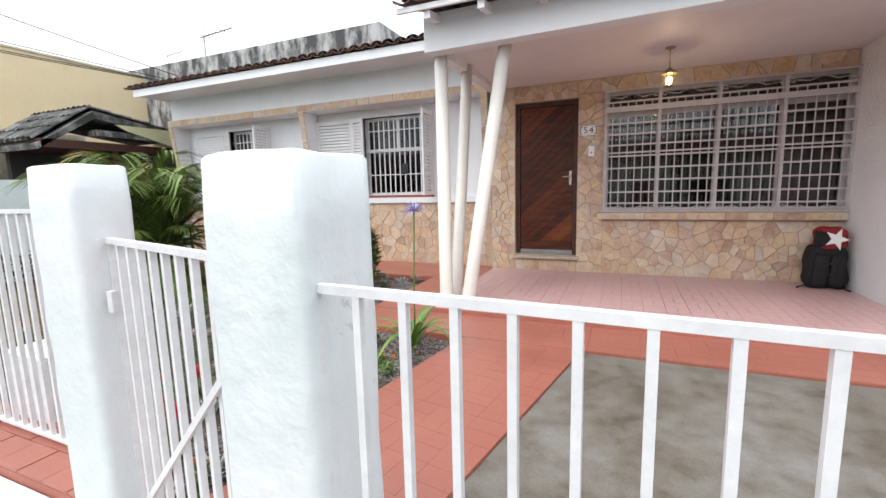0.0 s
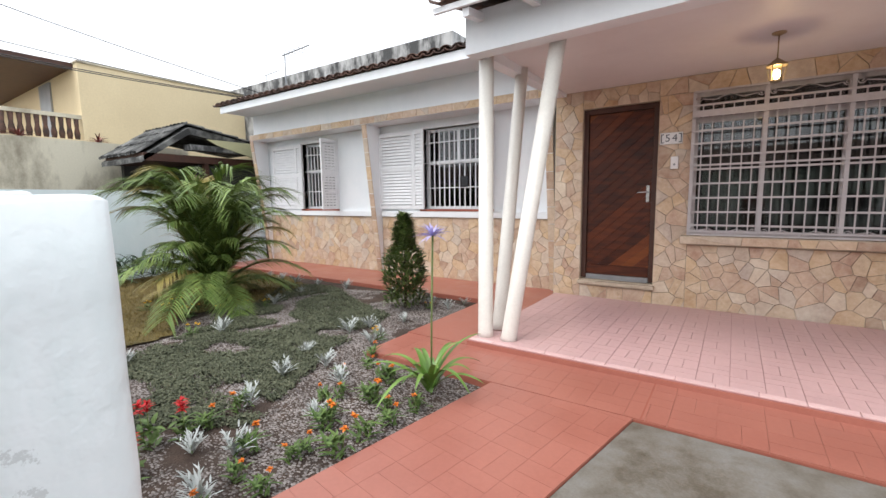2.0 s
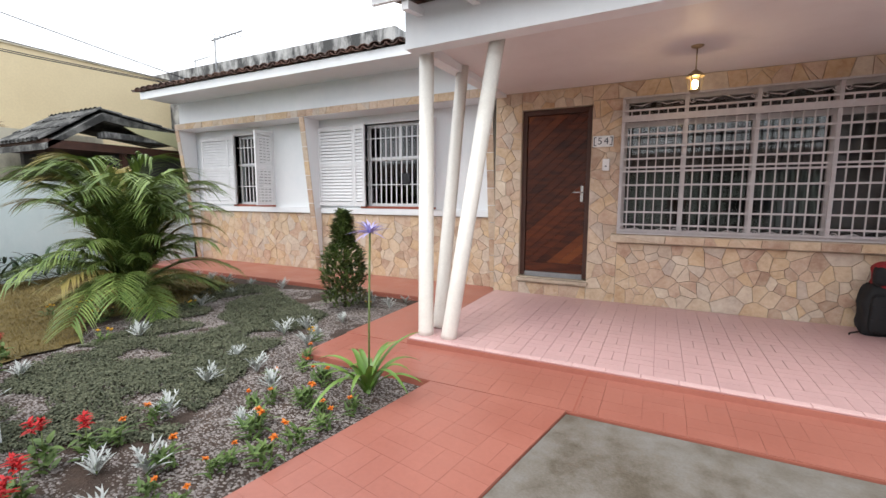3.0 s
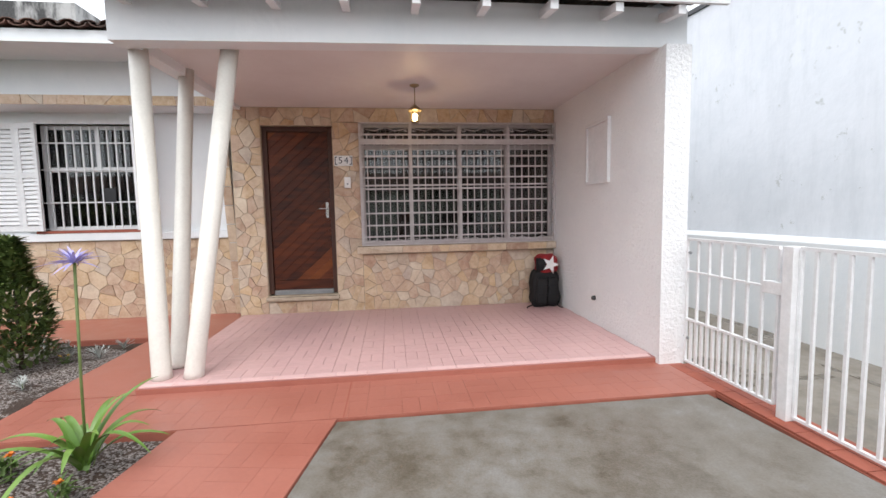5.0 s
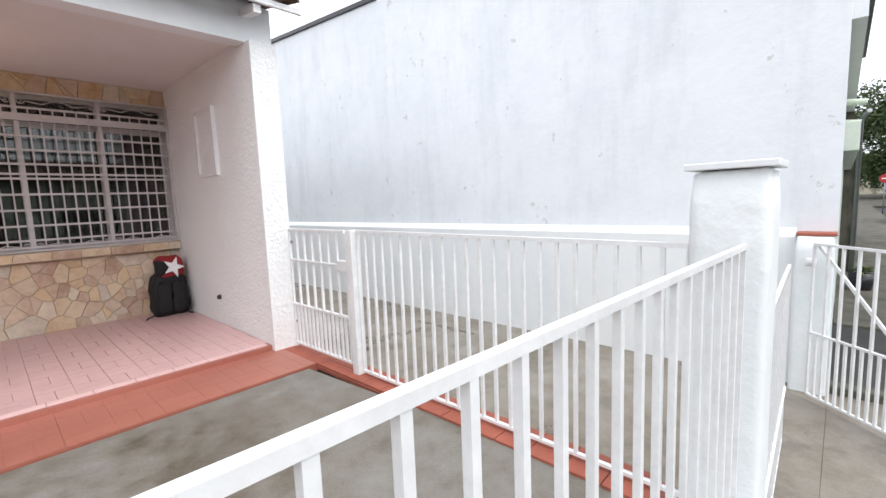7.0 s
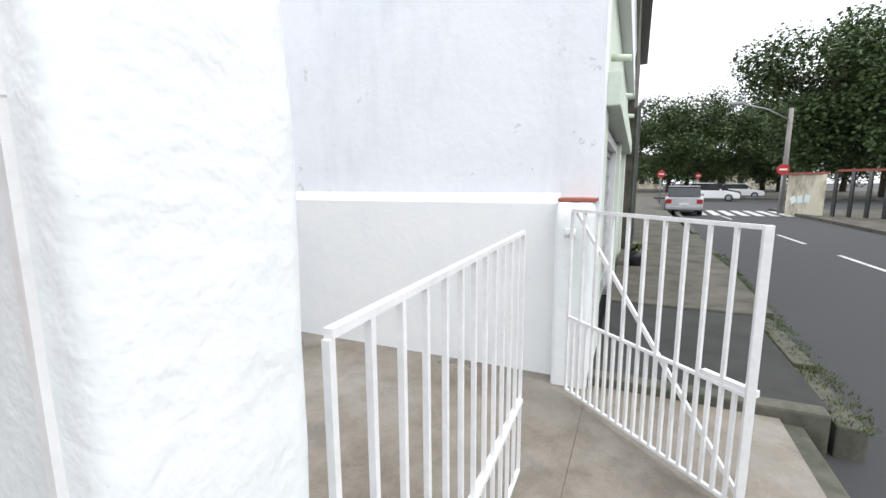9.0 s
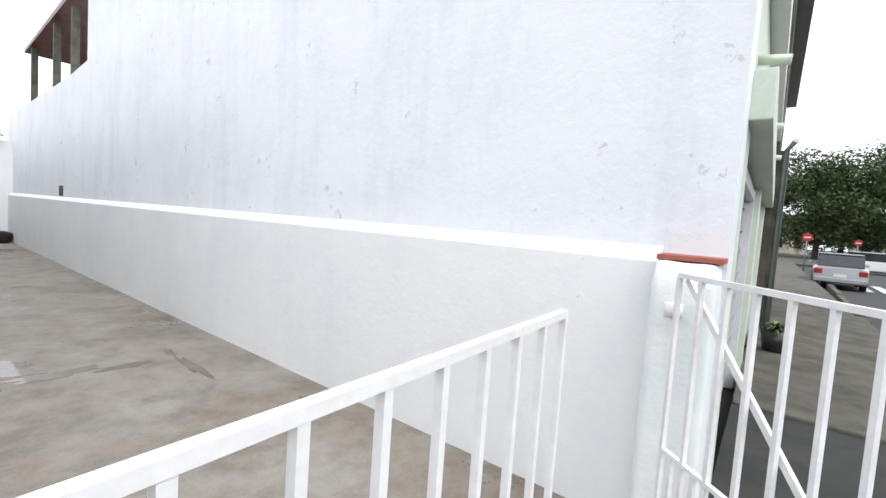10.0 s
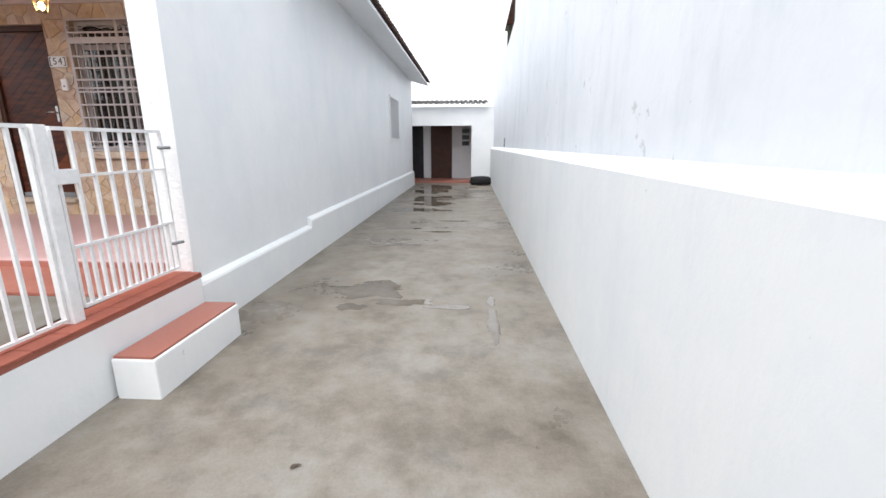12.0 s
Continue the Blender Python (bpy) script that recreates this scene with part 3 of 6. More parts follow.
# ---- roofs of clay tiles ----
def tile_roof(name, label, x0, x1, y0, y1, z0, z1, mat, pitch=0.19, across="x", root=None):
    """Rows of barrel tiles on a plane from the eave (y0, z0) up to (y1, z1)."""
    r = random.Random(name)
    verts, faces = [], []
    n, rows = int((x1 - x0) / pitch), max(1, int(math.hypot(y1 - y0, z1 - z0) / 0.36))
    for i in range(n):
        for j in range(rows):
            fa, fb = j / rows, (j + 1.12) / rows
            for convex in (1, 0):
                cx = x0 + (i + (0.5 if convex else 0.0)) * pitch + r.uniform(-0.008, 0.008)
                lift = r.uniform(-0.006, 0.008) + (0.035 if convex else 0.0)
                b = len(verts)
                for f, rad in ((fa, 0.095), (fb, 0.075)):
                    y, z = y0 + (y1 - y0) * f, z0 + (z1 - z0) * f + lift + (0.02 if f == fa else 0.0)
                    for off in (0, 0.014):
                        for k in range(6):
                            a = math.pi * k / 5
                            dz = math.sin(a) * (rad - off) * 0.55
                            px, pz = cx + math.cos(a) * (rad - off), z + (dz if convex else 0.06 - dz)
                            verts.append((px, y, pz) if across == "x" else (y, px, pz))
                if root:
                    v = [(q[0] - root.location.x, q[1] - root.location.y, q[2] - root.location.z) for q in verts[b:]]
                    me = bpy.data.meshes.new("roof_tile")
                    me.from_pydata(v, [], [(o + k, o + k + 1, o + k + 13, o + k + 12) for k in range(5) for o in (0, 6)] + [(k, k + 1, k + 7, k + 6) for k in range(5)])
                    me.materials.append(mat)
                    new("roof_tile", me).parent = root
                    del verts[b:]
                    continue
                for k in range(5):
                    for o in (0, 6):
                        faces.append((b + o + k, b + o + k + 1, b + 12 + o + k + 1, b + 12 + o + k))
                    faces.append((b + k, b + k + 1, b + 6 + k + 1, b + 6 + k))
    if root:
        return root
    me = bpy.data.meshes.new(name)
    me.from_pydata(verts, [], faces)
    me.materials.append(mat)
    ob = new(name, me)
    return tagged(ob, label, "roof", kind="structure")


tile_roof("roof_wing", "weathered brown clay tile roof over the wing", -8.45, -1.2, 5.9, 9.4, 3.28, 4.0, TILE)
tile_roof("roof_porch", "grey weathered clay tile roof over the porch", -1.38, 3.25, 3.88, 6.9, 2.865, 3.56, TILE)
struct("roof_deck", boxes((-8.1, -1.22, 6.5, 9.6, 3.38, 3.42), (-1.3, 3.0, 4.5, 6.5, 2.925, 2.94)), TILE, "boards under the roof tiles", "roof")
tile_roof("roof_side", "dark clay tile edge of the side eave", 6.4, 17.3, 3.75, 2.4, 3.07, 3.6, TILE, across="y")
for i in range(9):
    x = -1.16 + i * 0.5
    bm = bmesh.new()
    prism(bm, [(3.95, 2.765), (4.199, 2.80), (4.199, 2.865), (3.95, 2.83)], x - 0.03, x + 0.03, "x")
    tagged(part("rafter_tail", bm, WOODPAINT), "white painted rafter tail under the porch tiles", "rafter", "rafter tails of the porch", "structure")
bm = bar(bmesh.new(), (-1.45, 3.93, 2.855), (3.2, 3.93, 2.855), 0.03, 0.045)
struct("eave_batten", bm, WOODPAINT, "white painted eave batten under the porch tiles", "trim")

# ---- neighbour's boundary wall along the driveway ----
bm = bmesh.new()
prism(bm, [(0.55, -0.7), (0.55, 4.2), (6.5, 4.63), (10.8, 4.95), (10.8, 3.47), (12.2, 3.36), (19.2, 3.2), (19.2, -0.7)], 6.1, 6.4, "x")
struct("wall_neighbour", bm, NEIGHBOUR, "tall weathered white party wall with grey streaks")
bm = bmesh.new()
prism(bm, [(6.0, -0.7), (6.098, -0.7), (6.098, 0.885), (6.09, 0.9), (6.015, 0.845), (6.0, 0.825)], 0.82, 18.3)
struct("wall_driveway_low", bm, LOW_WHITE, "white low wall with a sloping ledge along the driveway")
struct("party_coping", prism(bmesh.new(), [(6.4, 4.63), (10.85, 4.965), (10.85, 5.04), (6.4, 4.7)], 6.06, 6.42, "x"), CARDARK, "dark coping on the party wall", "trim")
struct("wall_hole", boxes((6.09, 6.102, 12.45, 12.75, 0.92, 1.14)), CARDARK, "small dark recess in the party wall", "vent")

# ---- outbuilding at the end of the driveway ----
struct("wall_outbuilding", boxes((2.5, 2.86, 18.3, 18.45, -0.6, 2.4), (2.86, 5.25, 18.3, 18.45, 1.7, 2.4), (5.25, 6.1, 18.3, 18.45, -0.6, 2.4), (2.5, 2.7, 17.4, 18.3, -0.6, 2.4)), WHITE, "white outbuilding wall with a wide opening")
struct("outbuilding_room", boxes((2.2, 2.3, 18.45, 20.0, -0.5, 2.3), (6.0, 6.1, 18.45, 20, -0.5, 2.3), (2.2, 6.1, 20.0, 20.1, -0.5, 2.3)), WHITE, "white inner walls of the covered area")
struct("outbuilding_ceiling", boxes((2.2, 6.1, 18.45, 20.1, 2.3, 2.39)), CEILING, "ceiling of the covered area", "ceiling")
struct("outbuilding_floor", boxes((2.2, 6.1, 18.32, 20.1, -0.6, -0.44)), RED, "red floor of the covered area", "floor")
struct("door_3", boxes((2.5, 3.19, 19.95, 19.995, -0.44, 1.85)), CARDARK, "dark open doorway at the back", "door")
struct("door_4", boxes((3.52, 4.42, 19.93, 19.995, -0.44, 1.85)), FRAMEWOOD, "dark brown wooden back door", "door")
tile_roof("roof_outbuilding", "grey lichen-covered tile roof of the outbuilding", 2.5, 6.1, 18.1, 20.3, 2.44, 2.75, GREYTILE, 0.2)

# ---- house door ----
door = tagged(thing("door_1", "closed varnished wooden door with diagonal planks", "door", (-0.5275, 6.6, 0.3)), kind="structure")
bm = boxes((-0.435, -0.375, -0.06, 0.06, 0, 2.125), (0.375, 0.435, -0.06, 0.06, 0, 2.125), (-0.374, 0.374, -0.06, 0.06, 2.065, 2.125), bevel=0.004)
part("door_frame", bm, FRAMEWOOD, door)
part("backing_board", boxes((-0.373, 0.373, -0.005, 0.03, 0.05, 2.063)), FRAMEWOOD, door)
k, wdt = math.tan(radians(42)), 0.095
for i in range(-8, 30):
    z0 = i * wdt / math.cos(radians(42))
    poly = [(-0.37, 0.172), (0.37, 0.172), (0.37, 2.06), (-0.37, 2.06)]
    nx, nz = -math.sin(radians(42)), math.cos(radians(42))
    off = i * wdt
    poly = clip_poly(poly, nx, nz, off + wdt - 0.0012)
    poly = clip_poly(poly, -nx, -nz, -(off + 0.0012))
    if len(poly) >= 3:
        part("plank", prism(bmesh.new(), poly, -0.03, -0.006), DOORWOOD, door)
part("bottom_rail", boxes((-0.37, 0.37, -0.032, -0.006, 0.048, 0.17), bevel=0.002), DOORWOOD, door)
part("weather_strip", boxes((-0.372, 0.372, -0.05, 0.028, -0.018, 0.044), bevel=0.003), STEEL, door, "pale metal weather strip")
hb = bmesh.new()
box(hb, 0.315, 0.35, -0.038, -0.0305, 0.97, 1.17, bevel=0.004)
tube(hb, [(0.333, -0.038, 1.09), (0.333, -0.085, 1.09), (0.32, -0.09, 1.09), (0.22, -0.09, 1.085)], 0.009, 8)
part("door_handle", hb, CHROME, door, "chrome lever handle on a plate")
struct("door_step", boxes((-0.98, -0.07, 6.43, 6.53, 0.225, 0.27), bevel=0.008), MORTAR, "worn stone door sill", "step")

# ---- porch window with its grille ----
win = tagged(thing("window_1", "wide dark window behind a white iron grille", "window", (0.25, 6.56, 0.9)), kind="structure")
WWID, WHT = 2.58, 1.57
bm = boxes((0, 0.05, 0, 0.06, 0, WHT), (WWID - 0.05, WWID, 0, 0.06, 0, WHT), (0.05, WWID - 0.05, 0, 0.06, 0, 0.05), (0.05, WWID - 0.05, 0, 0.06, WHT - 0.05, WHT), (0.05, WWID - 0.05, 0.002, 0.055, 1.24, 1.3))
for f in (0.25, 0.5, 0.75):
    box(bm, WWID * f - 0.025, WWID * f + 0.025, 0.004, 0.052, 0.05, 1.24)
    box(bm, WWID * f - 0.02, WWID * f + 0.02, 0.004, 0.052, 1.3, WHT - 0.05)
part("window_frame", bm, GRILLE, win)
for f in range(4):
    p = part("pane", boxes((WWID * f / 4 + 0.03, WWID * (f + 1) / 4 - 0.03, 0.025, 0.03, 0.05, WHT - 0.05)), GLASS, win)
    p.visible_shadow = False
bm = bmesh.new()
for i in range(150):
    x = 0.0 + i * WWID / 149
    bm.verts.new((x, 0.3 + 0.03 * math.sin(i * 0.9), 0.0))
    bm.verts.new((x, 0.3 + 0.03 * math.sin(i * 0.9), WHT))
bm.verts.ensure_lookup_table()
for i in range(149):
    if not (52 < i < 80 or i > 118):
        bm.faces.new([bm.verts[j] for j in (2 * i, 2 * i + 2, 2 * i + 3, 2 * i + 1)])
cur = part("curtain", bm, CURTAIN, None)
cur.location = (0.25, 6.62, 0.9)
tagged(cur, "half-drawn grey curtain behind the window, coloured dark as in shade", "curtain")
sill = struct("window_sill_1", boxes((0.18, 2.828, 6.4, 6.499, 0.80, 0.895), bevel=0.006), MORTAR, "stone-faced window ledge", "window sill")
stones(sill, [(0.18, 2.825, 0.805, 0.885)], 6.4, 0.24, rng, 0.012)
gr = thing("window_grille", "white wrought-iron window grille with scrolled corners", "grille", (0.25, 6.44, 0.9))
GW = 2.575
bm = bmesh.new()
for x in (0.01, GW * 0.25, GW * 0.5, GW * 0.75, GW - 0.01):
    bar(bm, (x, 0, 0), (x, 0, 1.56), 0.035, 0.012, (0, 1, 0))
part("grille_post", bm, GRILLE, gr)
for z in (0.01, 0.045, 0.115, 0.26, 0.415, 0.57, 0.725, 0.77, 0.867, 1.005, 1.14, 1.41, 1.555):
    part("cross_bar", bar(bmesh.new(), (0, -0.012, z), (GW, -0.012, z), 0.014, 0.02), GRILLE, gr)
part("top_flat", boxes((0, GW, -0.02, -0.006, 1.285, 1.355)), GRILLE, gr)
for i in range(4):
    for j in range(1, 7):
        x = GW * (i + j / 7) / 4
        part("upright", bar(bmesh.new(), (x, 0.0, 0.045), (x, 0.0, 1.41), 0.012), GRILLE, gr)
    for zc, s in ((0.055, 1), (1.475, -1)):
        for side in (0, 1):
            x0 = GW * (i + side) / 4
            d = 1 if side == 0 else -1
            pts = [(x0 + d * (0.045 + (0.032 - 0.0018 * a) * math.cos(a * 0.62)), -0.012, zc + s * (0.032 - 0.0018 * a) * math.sin(a * 0.62)) for a in range(14)]
            bmw = tube(bmesh.new(), pts, 0.005, 6)
            tube(bmw, [(x0 + d * 0.08, -0.012, zc), (x0 + d * 0.2, -0.012, zc + s * 0.02), (x0 + d * 0.32, -0.012, zc - s * 0.03)], 0.005, 6)
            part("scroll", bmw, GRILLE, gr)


# ---- wing windows with louvred shutters ----
def shutter(parent, w, h, m):
    """A louvred wooden shutter leaf with two fields of slats."""
    leaf = new("shutter")
    leaf.parent = parent
    leaf.matrix_local = m
    bm = boxes((0, 0.05, 0, 0.03, 0, h), (w - 0.05, w, 0, 0.03, 0, h), (0.05, w - 0.05, 0, 0.03, 0, 0.07), (0.05, w - 0.05, 0, 0.03, h - 0.07, h), (0.05, w - 0.05, 0, 0.03, h * 0.52 - 0.03, h * 0.52 + 0.03))
    part("stile_frame", bm, WOODPAINT, leaf)
    n = 22
    for i in range(n):
        z = 0.08 + (h - 0.16) * (i + 0.5) / n
        if abs(z - h * 0.52) < 0.045:
            continue
        part("slat", prism(bmesh.new(), [(0.004, z - 0.02), (0.012, z - 0.024), (0.026, z + 0.018), (0.018, z + 0.022)], 0.05, w - 0.05, "x"), WOODPAINT, leaf)
    return leaf


def wing_window(idx, x0, x1):
    w, h = x1 - x0, 1.35
    e = tagged(thing("window_%d" % idx, "white barred window with open louvred shutters", "window", (x0, WY, 1.17)), kind="structure")
    bm = boxes((0, 0.05, 0.09, 0.14, 0, h), (w - 0.05, w, 0.09, 0.14, 0, h), (0.05, w - 0.05, 0.09, 0.14, 0, 0.05), (0.05, w - 0.05, 0.09, 0.14, h - 0.05, h), (0.05, w - 0.05, 0.085, 0.135, h * 0.56, h * 0.56 + 0.06), (w / 2 - 0.02, w / 2 + 0.02, 0.09, 0.13, h * 0.56 + 0.06, h - 0.05))
    part("window_frame", bm, WOODPAINT, e)
    p = part("pane", boxes((0.05, w - 0.05, 0.11, 0.115, 0.05, h - 0.05)), GLASS, e)
    p.visible_shadow = False
    n = round(w / 0.1)
    for i in range(1, n):
        part("window_bar", bar(bmesh.new(), (w * i / n, 0.05, 0.02), (w * i / n, 0.05, h - 0.02), 0.016), WOODPAINT, e)
    for z in (0.02, 0.36, 0.78, 1.12):
        part("cross_bar", bar(bmesh.new(), (0, 0.04, z), (w, 0.04, z), 0.016), WOODPAINT, e)
    part("lock_box", boxes((w * 0.55, w * 0.55 + 0.15, 0.03, 0.055, 0.36, 0.54)), CARDARK, e)
    part("window_sill", boxes((-0.05, w + 0.05, -0.06, 0.08, -0.035, 0.0), bevel=0.005), CLAYCOPING, e, "narrow red clay sill")
    part("surround", boxes((-0.06, 0.0, -0.02, 0.1, 0, h + 0.05), (w, w + 0.06, -0.02, 0.1, 0, h + 0.05), (0, w, -0.02, 0.1, h, h + 0.05)), WOODPAINT, e)
    shutter(e, 0.76, h, Matrix.Translation((-0.96, -0.075, 0.0)) @ Matrix.Rotation(radians(3), 4, "Z"))
    shutter(e, 0.27, h, Matrix.Translation((-0.19, -0.06, 0)) @ Matrix.Rotation(radians(-12), 4, "Z"))
    shutter(e, 0.42, h, Matrix.Translation((w + 0.03, -0.03, 0)) @ Matrix.Rotation(radians(-87), 4, "Z"))
    return e


wing_window(2, *W1)
wing_window(3, *W2)

# ---- porch columns: three leaning posts from one foot ----
for (a, b, r) in (((-1.2, 4.35, 0.05), (-1.235, 4.435, 2.66), 0.074), ((-1.19, 4.6, 0.05), (-1.2, 5.14, 2.66), 0.07), ((-0.965, 4.35, 0.05), (-0.565, 4.43, 2.66), 0.074)):
    bm = tube(bmesh.new(), [a, tuple((p * 0.98 + q * 0.02) for p, q in zip(a, b)), b], [r * 1.02, r * 0.95, r * 0.88], 28)
    tagged(part("porch_column", bm, COLUMN), "slender cream painted leaning porch column", "column", "leaning porch columns", "structure")

# ---- fences ----
def coarse_pillar(name, label, x0, x1, y0, y1, z0, z1, seed, cat="pillar"):
    """A thickly limewashed masonry pillar with rounded, uneven edges."""
    bm = bmesh.new()
    box(bm, x0, x1, y0, y1, z0, z1)
    bmesh.ops.subdivide_edges(bm, edges=bm.edges, cuts=14, use_grid_fill=True)
    cx, cy = (x0 + x1) / 2, (y0 + y1) / 2
    rad = 0.03
    for v in bm.verts:
        q = Vector((min(max(v.co.x, x0 + rad), x1 - rad), min(max(v.co.y, y0 + rad), y1 - rad), min(v.co.z, z1 - rad)))
        d = v.co - q
        if d.length > rad:
            v.co = q + d.normalized() * rad
        m = noise.noise(v.co * 9 + Vector((seed, 0, 0))) * 0.006 + noise.noise(v.co * 30) * 0.002
        v.co += Vector((v.co.x - cx, v.co.y - cy, 0)).normalized() * m
        v.co.z += noise.noise(v.co * 8 + Vector((0, seed, 3))) * 0.006 if v.co.z > z1 - 0.05 else 0
    return tagged(part(name, bm, PILLAR, smooth=True), label, cat)


coarse_pillar("gate_pillar", "thick white limewashed masonry gate pillar, chipped edges", -0.315, -0.052, 0.865, 1.135, -0.75, 1.342, 1.0)
coarse_pillar("gate_pillar", "thick white limewashed masonry pillar beside the small gate", -1.5, -1.236, 1.1, 1.315, -0.75, 1.375, 5.0)
corner = coarse_pillar("corner_pillar", "white masonry corner pillar with a thin cement cap", 2.97, 3.225, 0.70, 0.95, -0.75, 1.325, 8.0)
cap = part("cap", boxes((2.955, 3.24, 0.685, 0.965, 1.328, 1.352), bevel=0.004), WHITE, corner)
coarse_pillar("driveway_pillar", "white masonry pillar at the driveway gate, clay coping", 5.85, 6.095, 0.56, 0.815, -0.75, 0.84, 11.0)
copingt = tagged(part("coping_tile", boxes((5.90, 6.097, 0.55, 0.81, 0.845, 0.868), bevel=0.004), CLAYCOPING), "red clay coping tile on the pillar", "tile")

railing("front_railing", "white painted iron railing along the front yard", (-0.06, 0.912), (2.97, 0.775), 1.068, 1.058, 0.03, 31, 0.016, 0.018)
small_gate = railing("small_gate", "white iron garden gate with a diagonal brace", (-1.236, 1.21), (-0.32, 0.99), 1.10, 1.095, 0.02, 11, 0.02, 0.028)
part("brace", bar(bmesh.new(), (0.06, -0.035, 0.06), (0.86, -0.225, 0.86), 0.012, 0.022), IRON, small_gate)
part("lock_plate", boxes((0.02, 0.05, -0.045, -0.02, 0.84, 0.92), bevel=0.003), IRON, small_gate)
railing("left_railing", "white painted iron railing on a red tiled sill", (-6.5, 1.42), (-1.47, 1.36), 1.2, 1.2, 0.03, 56, 0.02, 0.03)
struct("left_sill", boxes((-6.6, -1.475, 1.16, 1.5, -0.75, -0.012)), RED_JOINT, "red tiled sill under the railing", "wall")
struct("left_sill_face", boxes((-6.6, -1.475, 0.98, 1.158, -0.75, -0.05), bevel=0.02), PILLAR, "white low street wall", "wall")
railing("side_railing", "white iron railing between yard and driveway", (3.01, 0.95), (3.01, 3.07), 1.05, 1.06, 0.03, 24, 0.017, 0.022)
post = part("side_post", boxes((2.965, 3.045, 3.08, 3.15, 0.0, 1.07), bevel=0.005), IRON)
tagged(post, "square white iron gate post", "post")
side_gate = railing("side_gate", "white iron side gate with a mid rail", (3.0, 3.2), (3.0, 4.03), 1.055, 1.06, 0.06, 8, 0.018, 0.026, mid=True, mid_at=0.35)
part("upper_rail", bar(bmesh.new(), (0, 0, 0.8), (0, 0.83, 0.8), 0.026, 0.014), IRON, side_gate)
part("latch", boxes((-0.02, 0.03, -0.06, 0.1, 0.76, 0.84), bevel=0.006), IRON, side_gate)
for z in (0.25, 0.95):
    part("hinge_pin", tube(bmesh.new(), [(0.0, 0.8, z), (0.03, 0.88, z)], 0.012, 8), STEEL, side_gate)
left_leaf = railing("driveway_gate_leaf", "white iron driveway gate leaf, closed", (3.29, 0.725), (4.72, 0.765), 0.75, 0.752, -0.44, 13, 0.015, 0.017)
part("mid_rail", bar(bmesh.new(), (0, 0, -0.07), (1.43, 0.04, -0.07), 0.03, 0.02), IRON, left_leaf)
right_leaf = railing("driveway_gate_leaf", "white iron driveway gate leaf, swung open to the street", (5.72, 0.68), (4.88, -0.185), 0.795, 0.795, -0.455, 11, 0.017, 0.02, mid=True, mid_at=0.42)
part("brace", bar(bmesh.new(), (0.0, -0.03, 0.78), (-0.83, -0.885, -0.44), 0.014, 0.024), IRON, right_leaf)
part("end_post", boxes((-0.86, -0.824, -0.885, -0.849, -0.475, 0.805), bevel=0.004), IRON, right_leaf)
part("bolt", bar(bmesh.new(), (-0.85, -0.89, 0.09), (-0.68, -0.712, 0.09), 0.03, 0.03), IRON, right_leaf)
part("hinge", tube(bmesh.new(), [(0.05, 0.02, 0.61), (0.05, 0.02, 0.67)], 0.035, 10), IRON, right_leaf)
part("hinge_arm", bar(bmesh.new(), (0.0, 0.0, 0.64), (0.15, 0.01, 0.64), 0.02, 0.02), IRON, right_leaf)

# sill tiles under the side fence
sill_left = bpy.data.objects["left_sill"]
for i in range(22):
    for k in range(2):
        x1 = -1.48 - i * 0.2 - 0.07 * k
        part("tile", boxes((x1 - 0.194, x1, 1.163 + k * 0.168, 1.327 + k * 0.168, -0.012, 0.0 + 0.002 * ((i + k) % 2)), bevel=0.002), RED, sill_left)
sill3 = struct("side_sill", boxes((2.9, 3.115, 1.0, 4.115, -0.044, -0.014)), RED_JOINT, "red tiled sill under the side railing", "sill")
for i in range(16):
    y = 1.06 + i * 0.19
    for x0, x1 in ((2.905, 3.01), (3.014, 3.125)):
        part("tile", boxes((x0, x1, y, y + 0.185, -0.014, 0.002), bevel=0.002), CLAYCOPING, sill3)
# entrance step by the side gate
step = thing("entrance_step", "white plastered step with a red painted top", "step", (3.14, 3.15, DRIVE))
part("step_body", boxes((0, 0.27, 0, 0.92, -0.02, 0.255), bevel=0.012), LOW_WHITE, step)
part("step_top", boxes((0.01, 0.255, 0.01, 0.91, 0.256, 0.27)), RED, step, "red painted step top")

# ---- lantern ----
lan = thing("porch_lantern", "brass porch lantern with a lit bulb, hanging from the ceiling", "lantern", (0.905, 5.49, 2.655))
lan.scale = (0.86, 0.86, 0.86)
part("ceiling_rose", tube(bmesh.new(), [(0, 0, 0), (0, 0, -0.012), (0, 0, -0.03)], [0.06, 0.055, 0.015], 20), BRASS, lan)
part("stem", tube(bmesh.new(), [(0, 0, -0.02), (0, 0, -0.24)], 0.006, 8), BRASS, lan)
part("hood", tube(bmesh.new(), [(0, 0, -0.235), (0, 0, -0.25), (0, 0, -0.30), (0, 0, -0.31)], [0.012, 0.03, 0.095, 0.097], 6), BRASS, lan)
bm = bmesh.new()
for i in range(6):
    a = math.pi * i / 3
    bar(bm, (0.078 * math.cos(a), 0.078 * math.sin(a), -0.31), (0.052 * math.cos(a), 0.052 * math.sin(a), -0.44), 0.008)
tube(bm, [(0, 0, -0.44), (0, 0, -0.455)], [0.056, 0.045], 6)
part("cage", bm, BRASS, lan)
pb = part("bulb", tube(bmesh.new(), [(0, 0, -0.34), (0, 0, -0.36), (0, 0, -0.40), (0, 0, -0.43)], [0.015, 0.03, 0.032, 0.012], 14), BULB, lan, "glowing warm bulb", smooth=True)
pb.visible_shadow = False
lamp = new("lantern_light", bpy.data.lights.new("lantern_light", "POINT"))
